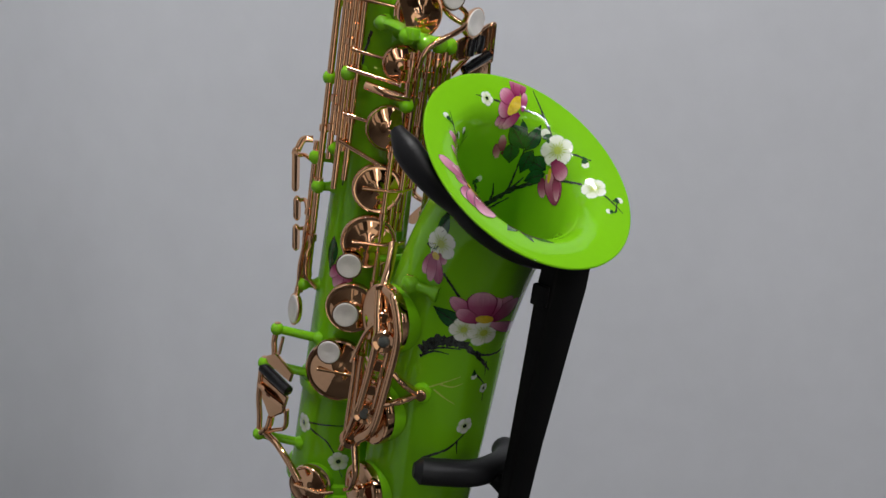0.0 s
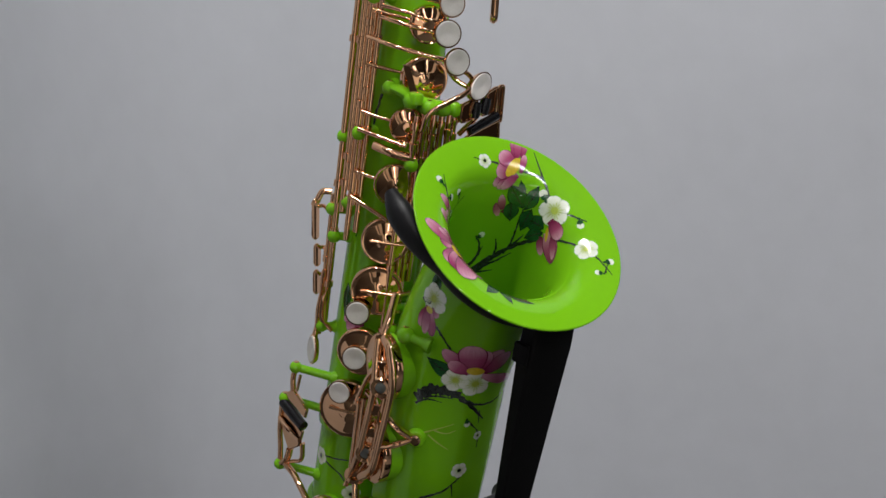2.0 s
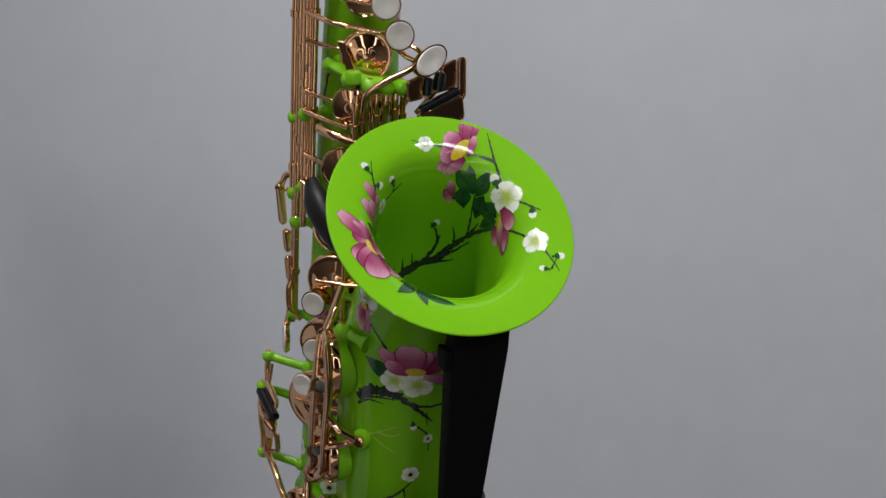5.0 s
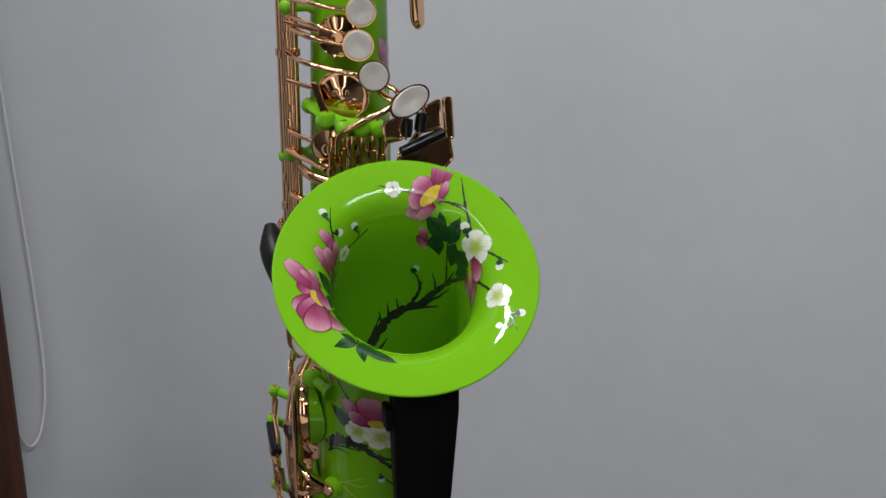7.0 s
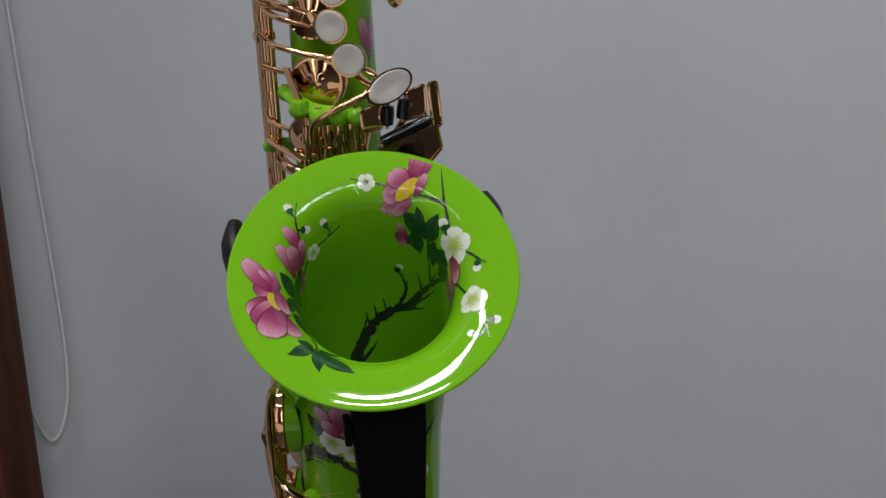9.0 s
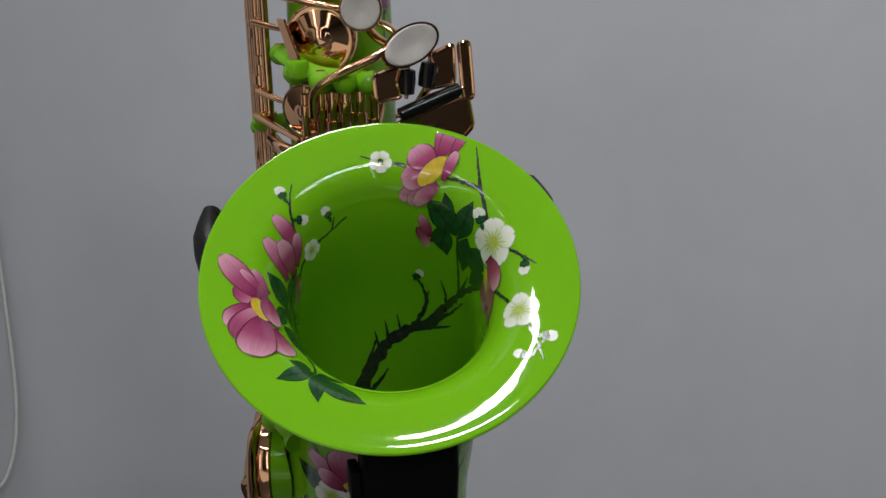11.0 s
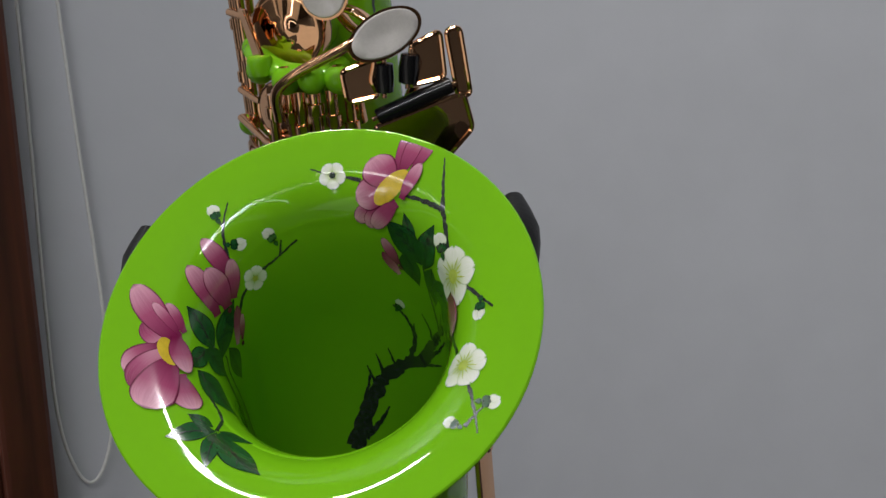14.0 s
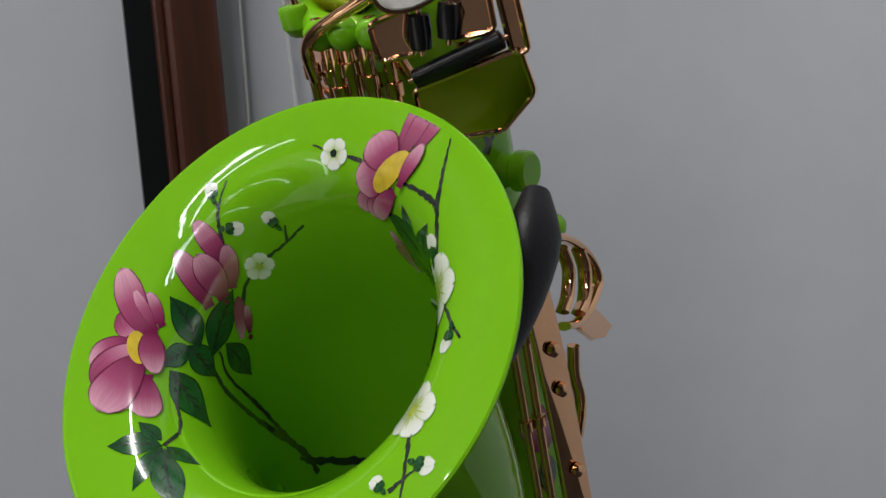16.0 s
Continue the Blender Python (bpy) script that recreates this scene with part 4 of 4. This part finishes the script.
# inside the bell
branch(INNER, sax, ((0.0056, 0.0030, ((-82, 0.120), (-96, 0.0965), (-109.5, 0.0853), (-129, 0.0769), (-140.5, 0.0661))),
                    (0.0026, 0.0016, ((-138, 0.0690), (-153.5, 0.0541), (-172, 0.0410))), (0.0024, 0.0008, ((-78, 0.118), (-88, 0.102), (-93.5, 0.0889))),
                    (0.0026, 0.0006, ((-88, 0.116), (-98, 0.1085), (-103.5, 0.1021))), (0.0020, 0.0004, ((-97, 0.0950), (-92, 0.0853))),
                    (0.0022, 0.0004, ((-112, 0.0845), (-134, 0.0777), (-146, 0.0733))), (0.0022, 0.0007, ((-119, 0.0800), (-125.5, 0.0693), (-121.5, 0.0617), (-114, 0.0577)))))
branch(INNER, sax, ((0.0015, 0.0003, ((-125, 0.0697), (-126.5, 0.0625))), (0.0017, 0.0004, ((-140.5, 0.0661), (-139, 0.0605), (-134.5, 0.0557))),
                    (0.0020, 0.0004, ((-131, 0.0765), (-144.5, 0.0677), (-155, 0.0585))), (0.0016, 0.0004, ((-151, 0.0549), (-154, 0.0501), (-156, 0.0453))),
                    (0.0010, 0.0013, ((-141, 0.0337), (-149, 0.0513), (-148, 0.0617))), (0.0018, 0.0004, ((-103, 0.0905), (-98, 0.0800))), (0.0014, 0.0004, ((-110, 0.0850), (-106, 0.0770)))))
branch(INNER, sax, ((0.0004, 0.0020, ((-129, 0.0009), (-133.5, 0.0073), (-140, 0.0137), (-150, 0.0197), (-156, 0.0240))), (0.0010, 0.0016, ((-124, 0.0162), (-132.5, 0.0149), (-139.5, 0.0141)))))
branch(INNER, sax, ((0.0013, 0.0005, ((-168, 0.0215), (-178, 0.0161), (177, 0.0121))), (0.0010, 0.0006, ((-177, 0.0165), (179.5, 0.0157)))))
branch(INNER, sax, ((0.0014, 0.0010, ((177.5, 0.0337), (168.5, 0.0281), (161.5, 0.0229))), (0.0012, 0.0004, ((150, 0.0140), (143.5, 0.0085), (138, 0.0033))), (0.0010, 0.0004, ((137.5, 0.0073), (141.5, 0.0069), (146, 0.0061)))))
branch(INNER, sax, ((0.0004, 0.0011, ((-55.5, 0.0105), (-47, 0.0169), (-41, 0.0235))), (0.0008, 0.0006, ((-49, 0.0125), (-48.5, 0.0157))),
                    (0.0005, 0.0013, ((-72.5, 0.0305), (-60.5, 0.0329), (-50.5, 0.0337), (-34, 0.0357), (-20, 0.0430))), (0.0004, 0.0008, ((-65.5, 0.0285), (-62, 0.0325)))))
branch(INNER, sax, ((0.0020, 0.0011, ((-16, 0.112), (-12, 0.0997), (3, 0.0757), (10.5, 0.0509), (4, 0.0390))), (0.0016, 0.0008, ((-14, 0.105), (-7, 0.0909), (-1, 0.0729), (3.5, 0.0493), (-4, 0.040))), (0.0040, 0.0012, ((-60, 0.125), (-40, 0.118), (-18, 0.108), (-8, 0.100)))))
branch(INNER, sax, ((0.0011, 0.0010, ((13.5, 0.0281), (27, 0.0285), (37.5, 0.0281), (45, 0.0221))),))
branch(INNER, sax, ((0.0004, 0.0010, ((-86, 0.0109), (-94, 0.0137), (-105, 0.0150))),))
blossom(INNER, sax, (-163, 0.0237), 0.0086, -37)
blossom(INNER, sax, (155.5, 0.0177), 0.0068, 10)
blossom(INNER, sax, (-94, 0.0137), 0.0041, 20, True)
blossom(INNER, sax, (-45, 0.0341), 0.0040, 10)
for root, tip, size in (((179.5, 0.0157), (170.5, 0.0177), 0.0052), ((146, 0.0073), (147.5, 0.0037), 0.0050), ((136.5, 0.0089), (136, 0.0117), 0.0042), ((-151, 0.0229), (-142.5, 0.0189), 0.0060),
                        ((-49, 0.0125), (-50.5, 0.0081), 0.0048), ((-46, 0.0209), (-51, 0.0237), 0.0048), ((-62.5, 0.0277), (-61.5, 0.0237), 0.0046), ((-117, 0.0585), (-120.5, 0.0549), 0.0044)):
    bud(INNER, sax, root, size, reach(INNER, root, tip)[0])
# large flower that reaches the edge of the rim
magnolia(INNER, sax, ((-117, 0.0115, -115.8, -0.0040, 0.0042, IPINK, 0.6), (-122, 0.0095, -123.4, -0.0040, 0.0042, IPINK, 0.6), (-119, 0.0115, -118.9, -0.0040, 0.0052, IPINK, 0.6),
                      (-113.5, 0.0190, -103.5, 0.0277, 0.0056, IPINK, 0.65), (-115, 0.0195, -109, 0.0289, 0.0050, IPINK, 0.65), (-117.5, 0.0158, -103.5, 0.0205, 0.0102, IPINK, 0.62), (-118.5, 0.0158, -107, 0.0080, 0.0104, IPINK, 0.62),
                      (-122.5, 0.0180, -111.5, 0.0284, 0.0058, IPINK, 0.62), (-123.2, 0.0185, -123.8, 0.0055, 0.0042, IPINK, 0.62)),
         ((-113.5, 0.0211), (-121, 0.0093), 0.0062), 2)
# opened flower with a long pale petal
magnolia(INNER, sax, ((5, 0.0168, -5, 0.0098, 0.0062, IROSE, 0.55), (-2, 0.0225, -12.7, 0.0147, 0.0040, IPINK, 0.6), (3, 0.0200, -16.5, 0.0038, 0.0074, IPINK, 0.55), (0, 0.0215, -12, 0.0110, 0.0028, IPINK, 0.6),
                      (14, 0.0200, 32.5, 0.0203, 0.0084, IPINK, 0.66), (4, 0.0172, 12, 0.0056, 0.0110, IPINK, 0.64), (5, 0.0185, 18.5, 0.0074, 0.0124, IROSE, 0.62), (8, 0.0195, 25.5, 0.0086, 0.0120, IPINK, 0.70),
                      (-2, 0.0190, 15.5, 0.0225, 0.0066, IPINK, 0.5)), ((0.5, 0.0156), (12, 0.0190), 0.0048), 1)
# half-open flower beside it
magnolia(INNER, sax, ((-36, 0.0290, -40, 0.0136, 0.0058, IPINK, 0.55), (-17, 0.0320, -29, 0.0152, 0.0062, IPINK, 0.58), (-29, 0.0340, -42, 0.0238, 0.0050, IPINK, 0.55), (-24, 0.0340, -32.2, 0.0201, 0.0076, IPINK, 0.55)))
magnolia(INNER, sax, ((-14.5, 0.0461, -29, 0.0357, 0.0040, IROSE, 0.5), (-19, 0.0473, -28.5, 0.0393, 0.0026, IPINK, 0.5)))
# hanging flower below the large blossom
magnolia(INNER, sax, ((-169, 0.0385, 176.5, 0.0465, 0.0060, IPINK, 0.5), (-171, 0.0340, 159, 0.0420, 0.0110, IROSE, 0.45), (-177, 0.0325, 161.5, 0.0405, 0.0050, IPINK, 0.45), (-165, 0.0290, 173.5, 0.0303, 0.0084, IPINK, 0.62)),
         ((-169.5, 0.0325), (-178.5, 0.0385), 0.0020), 1)
magnolia(INNER, sax, ((-124, 0.0400, -115.5, 0.0385, 0.0050, IROSE, 0.5), (-124.5, 0.0440, -114.5, 0.0365, 0.0042, IROSE, 0.5), (-125, 0.0400, -115.5, 0.0313, 0.0044, IPINK, 0.5)))
for a, b, w in (((-134, 0.0290), (-126.5, 0.0205), 0.0044), ((-140.5, 0.0337), (-118.5, 0.0245), 0.0098), ((-128, 0.0333), (-136, 0.0435), 0.0092), ((-147.5, 0.0313), (-149.5, 0.0450), 0.0080), ((-142.5, 0.0341), (-142, 0.0187), 0.0082),
                ((-170, 0.0365), (-157, 0.0465), 0.0078), ((-168, 0.0350), (-146.5, 0.0365), 0.0100),
                ((-9, 0.0409), (-5, 0.0560), 0.0076), ((12.5, 0.0261), (35, 0.0393), 0.0110), ((0.5, 0.0297), (8.5, 0.0415), 0.0084), ((0, 0.0381), (-30.5, 0.0345), 0.0086), ((-1, 0.0335), (-15.5, 0.0210), 0.0080), ((0.5, 0.0310), (11, 0.0229), 0.0062),
                ((45, 0.0217), (36.5, 0.0102), 0.0062), ((42.5, 0.0221), (33, 0.0185), 0.0042), ((45.5, 0.0217), (54, 0.0105), 0.0052), ((46, 0.0221), (70.5, 0.0143), 0.0072), ((45.5, 0.0225), (58, 0.0277), 0.0046)):
    leaf(INNER, sax, a, b, w)

# outside of the bell
branch(OUTER, sax, ((0.0062, 0.0052, ((22, 0.1305), (34, 0.1224), (48, 0.1210), (61, 0.1222))), (0.0040, 0.0008, ((57.5, 0.1217), (74, 0.1294), (90.5, 0.1392))), (0.0022, 0.0006, ((69.5, 0.1266), (81, 0.1287), (99, 0.1287), (112, 0.125))),
                    (0.0016, 0.0004, ((22, 0.1335), (33.5, 0.1287), (46.5, 0.1287))), (0.0018, 0.0005, ((28.5, 0.1280), (44, 0.1252), (56, 0.1252))), (0.0012, 0.0004, ((84, 0.1330), (86, 0.1420))),
                    (0.0040, 0.0010, ((116, 0.118), (130, 0.108), (140, 0.100))), (0.0022, 0.0006, ((118, 0.122), (128, 0.132), (124, 0.140)))))
branch(OUTER, sax, ((0.0016, 0.0012, ((17, 0.0832), (27.5, 0.0874), (38, 0.0925))), (0.0008, 0.0004, ((96, 0.092), (112, 0.080)))))
branch(OUTER, sax, ((0.0005, 0.0016, ((82, 0.1740), (74, 0.1791), (62, 0.1861), (41, 0.1924))), (0.0010, 0.0005, ((72, 0.1385), (87, 0.1476), (90, 0.1581))), (0.0010, 0.0004, ((70, 0.182), (73, 0.190)))))
p = Painting(OUTER)
for line in (((34.5, 0.1497), (47, 0.1455), (61, 0.1413)), ((39, 0.1504), (49.5, 0.1546), (60, 0.1581)), ((44, 0.1470), (55, 0.1478), (64, 0.1455))):
    p.twig(line, 0.0011, 0.0004, ILIME, 0.1)
p.done("painted_stem", sax, "thin lime painted stems")
blossom(OUTER, sax, (3, 0.0690), 0.0092, 90)
blossom(OUTER, sax, (75, 0.1721), 0.0050, 10, True)
blossom(OUTER, sax, (88, 0.1500), 0.0028, 10, True)
blossom(OUTER, sax, (128, 0.1380), 0.0040, 10, True)
magnolia(OUTER, sax, ((1.5, 0.0750, 0, 0.0905, 0.0075, IPINK, 0.55), (3, 0.0750, 15.5, 0.0775, 0.0062, IPINK, 0.55), (2, 0.0750, 17.5, 0.0909, 0.0072, IROSE, 0.55), (1, 0.0750, 9, 0.0925, 0.0064, IPINK, 0.55)), ((0, 0.0770), (8, 0.0770), 0.0040))
leaf(OUTER, sax, (53, 0.1098), (20, 0.1055), 0.0100)
magnolia(OUTER, sax, ((64, 0.1035, 88, 0.0850, 0.0110, IPINK, 0.6), (72, 0.1040, 99, 0.0880, 0.0120, IPINK, 0.6), (72, 0.1050, 121, 0.1120, 0.0080, IROSE, 0.5), (67, 0.1040, 72, 0.0860, 0.0110, IPINK, 0.62), (62, 0.1035, 31, 0.0945, 0.0096, IPINK, 0.6),
                      (65.5, 0.1060, 55, 0.0840, 0.0170, IPINK, 0.66), (63, 0.1050, 40, 0.1010, 0.0090, IPINK, 0.6)), ((58, 0.1030), (75, 0.1020), 0.0056))
blossom(OUTER, sax, (52, 0.1118), 0.0078, 20)
blossom(OUTER, sax, (71, 0.1119), 0.0096, -40)
bud(OUTER, sax, (73, 0.1390), 0.0045, 80)
leaf(OUTER, sax, (0, 0.0680), (-9, 0.0500), 0.0080)
leaf(OUTER, sax, (2, 0.0700), (-10, 0.0760), 0.0070)
for k, (d, s) in enumerate(((18, 0.0440), (34, 0.0430), (46, 0.0425))):
    bud(OUTER, sax, (d, s), 0.005, 90 + 20 * k)

# on the tube
def down(z):
    """Distance along the tube's skin from its painted top end."""
    return (0.24 - z) * 1.0003


def tube_deg(az):
    return 90 - az


blossom(TUBE, sax, (-10, 0.3610), 0.0060, 10, True)
blossom(TUBE, sax, (47, 0.3785), 0.0062, 40, True)
branch(TUBE, sax, ((0.0012, 0.0005, ((-4, 0.3590), (28, 0.3560), (52, 0.3545))), (0.0014, 0.0004, ((-4, 0.3610), (32, 0.3680), (54, 0.3890)))))
magnolia(TUBE, sax, fan(TUBE, (tube_deg(72), down(-0.014)), ((70, 0.0165, 0.0085, IROSE, 0.5), (100, 0.0165, 0.0080, IPINK, 0.5), (125, 0.0130, 0.0065, IPINK, 0.5))))
leaf(TUBE, sax, (tube_deg(92), down(0.0)), (tube_deg(88), down(-0.022)), 0.008)
magnolia(TUBE, sax, fan(TUBE, (tube_deg(-52), down(0.1380)), ((-80, 0.0190, 0.0075, IROSE, 0.5), (-105, 0.0200, 0.0070, IPINK, 0.5), (-60, 0.0150, 0.0065, IPINK, 0.5))))
branch(TUBE, sax, ((0.0014, 0.0008, ((tube_deg(-50), down(0.138)), (tube_deg(-48), down(0.124)))), (0.0006, 0.0022, ((tube_deg(-58), down(0.085)), (tube_deg(-64), down(0.072)))), (0.0022, 0.0006, ((tube_deg(-60), down(0.070)), (tube_deg(-78), down(0.078))))))
branch(TUBE, sax, ((0.0022, 0.0010, ((tube_deg(76), down(0.118)), (tube_deg(84), down(0.102)), (tube_deg(80), down(0.094)))), (0.0018, 0.0008, ((tube_deg(88), down(0.045)), (tube_deg(90), down(0.030))))))
magnolia(TUBE, sax, fan(TUBE, (tube_deg(-64), down(-0.040)), ((-90, 0.0200, 0.0090, IROSE, 0.5), (-115, 0.0170, 0.0070, IPINK, 0.5), (-65, 0.0170, 0.0070, IPINK, 0.5))))
leaf(TUBE, sax, (tube_deg(-64), down(-0.040)), (tube_deg(-62), down(-0.058)), 0.009)

# ---- stand ----
stand = tagged(new("saxophone_stand"), "black steel floor stand with rubber padded yokes holding the saxophone", "instrument stand")
stand.matrix_world = PLACE
bm = bmesh.new()
rings = []
for z, w, t in ((0.030, 0.0152, 0.005), (0.012, 0.0156, 0.0055), (-0.02, 0.0143, 0.0046), (-0.08, 0.0116, 0.0036), (-0.14, 0.0106, 0.0034), (-0.25, 0.0106, 0.0034), (-0.40, 0.0106, 0.0034)):
    c = Vector((-0.0016 + 0.0105 * z, 0.139 + 0.0595 * z, z))
    rings.append(rounded((1, 0, 0), (0, 1, 0), w, t, c, 0.2))
loft(bm, rings)
part("upright", bm, STEEL, stand)
bm = bmesh.new()
box(bm, (0.0142, 0.1350, 0.0060), (0.0175, 0.1440, 0.0170), 0.001)
part("catch", bm, STEEL, stand)


def round_bell(deg, r, back):
    u = (Vector((1, 0, 0)) - RIM_N * RIM_N.x).normalized()
    v = RIM_N.cross(u)
    return RIM - RIM_N * back + u * (r * math.cos(radians(deg))) + v * (r * math.sin(radians(deg)))


line, radii = [], []
for k in range(61):
    deg = -36 + 250 * k / 60
    e = max(0.0, abs(deg - 90) - 82) / 44
    line.append(round_bell(deg, 0.0470 + (0.0235 if deg < 90 else 0.0208) * e ** 1.2, 0.0130 - 0.001 * e))
    radii.append((0.0053 + 0.0017 * e) * min(1.0, 0.45 + 0.25 * min(k, 60 - k)))
bm = bmesh.new()
sweep(bm, line, radii, 16, 1.25)
part("bell_yoke", bm, RUBBER, stand, "curved black rubber yoke")
bm = bmesh.new()
line = spline([(0.0445, 0.099, -0.0955), (0.034, 0.107, -0.0965), (0.014, 0.1145, -0.100), (-0.006, 0.1145, -0.102), (-0.026, 0.107, -0.106), (-0.037, 0.094, -0.107)], 6)
sweep(bm, line, [0.0074 * min(1, 0.5 + 0.25 * min(k, len(line) - 1 - k)) for k in range(len(line))], 16)
part("lower_yoke", bm, RUBBER, stand, "black rubber sleeved support arm")
bm = bmesh.new()
rod(bm, (0.002, 0.113, -0.100), (-0.004, 0.1315, -0.113), 0.0045)
part("yoke_arm", bm, STEEL, stand)
INV = PLACE.inverted()
foot = PLACE @ Vector((-0.0058, 0.1152, -0.40))
bm = bmesh.new()
lathe(bm, INV @ Vector((foot.x, foot.y, 0.012)), INV.to_3x3() @ Vector((0, 0, 1)), ((0, 0.016), (0.002, 0.018), (0.045, 0.018), (0.05, 0.014)), 24)
part("hub", bm, STEEL, stand)
for k in range(3):
    d = Vector((math.cos(radians(-42 + 120 * k)), math.sin(radians(-42 + 120 * k)), 0))
    a = Vector((foot.x, foot.y, 0.034))
    bm = bmesh.new()
    sweep(bm, [INV @ p for p in spline([a, a + d * 0.06 + Vector((0, 0, 0.004)), a + d * 0.13 + Vector((0, 0, -0.012)), a + d * 0.165 + Vector((0, 0, -0.026))])], 0.0065, 12)
    leg = part("leg", bm, STEEL, stand)
    bm = bmesh.new()
    lathe(bm, INV @ (a + d * 0.165 + Vector((0, 0, -0.034))), INV.to_3x3() @ Vector((0, 0, 1)), ((0, 0.009), (0.002, 0.010), (0.014, 0.009), (0.016, 0.006)), 16)
    part("rubber_foot", bm, RUBBER, leg)

# ---- dark wooden door frame on the grey wall ----
WOOD = bpy.data.materials.new("dark_red_wood")
WOOD.use_nodes = True
t = WOOD.node_tree
p = t.nodes["Principled BSDF"]
tc, mp, nz, rp = (t.nodes.new(k) for k in ("ShaderNodeTexCoord", "ShaderNodeMapping", "ShaderNodeTexNoise", "ShaderNodeValToRGB"))
mp.inputs["Scale"].default_value = (60, 60, 3)
nz.inputs["Scale"].default_value, nz.inputs["Detail"].default_value, nz.inputs["Distortion"].default_value = 1.5, 6, 0.6
rp.color_ramp.elements[0].position, rp.color_ramp.elements[0].color = 0.3, (0.022, 0.005, 0.0025, 1)
rp.color_ramp.elements[1].position, rp.color_ramp.elements[1].color = 0.75, (0.085, 0.021, 0.009, 1)
t.links.new(tc.outputs["Object"], mp.inputs["Vector"])
t.links.new(mp.outputs["Vector"], nz.inputs["Vector"])
t.links.new(nz.outputs["Fac"], rp.inputs["Fac"])
t.links.new(rp.outputs["Color"], p.inputs["Base Color"])
p.inputs["Roughness"].default_value = 0.38
door = tagged(new("door_1"), "narrow dark red wooden door frame with black glass", kind="structure")
EDGE = 0.566
for name, lo, hi, mat, bev in (("stile", (-0.338, EDGE - 0.028, 0.0), (-0.302, EDGE, CEILING), WOOD, 0.003), ("bead", (-0.338, EDGE - 0.0335, 0.30), (-0.308, EDGE - 0.028, CEILING), WOOD, 0.0015),
                               ("glass_pane", (-0.338, EDGE - 0.048, 0.30), (-0.322, EDGE - 0.0335, CEILING), BLACKGLASS, 0.0), ("bottom_rail", (-0.338, EDGE - 0.048, 0.0), (-0.306, EDGE - 0.028, 0.30), WOOD, 0.003)):
    bm = bmesh.new()
    box(bm, lo, hi, bev)
    part(name, bm, mat, door, smooth=False)

# ---- blind cord ----
bm = bmesh.new()
sweep(bm, spline([(-0.331, 0.585, CEILING), (-0.331, 0.588, 1.6), (-0.331, 0.597, 0.95), (-0.331, 0.606, 0.62), (-0.331, 0.613, 0.45), (-0.331, 0.612, 0.385), (-0.331, 0.602, 0.352), (-0.331, 0.590, 0.350), (-0.331, 0.580, 0.385),
                  (-0.331, 0.579, 0.45), (-0.331, 0.582, 0.62), (-0.331, 0.583, 1.0), (-0.331, 0.582, CEILING)], 10), 0.0011, 8)
tagged(mesh_object("blind_cord", bm, CORD), "thin white looped blind cord hanging by the wall", "cord")
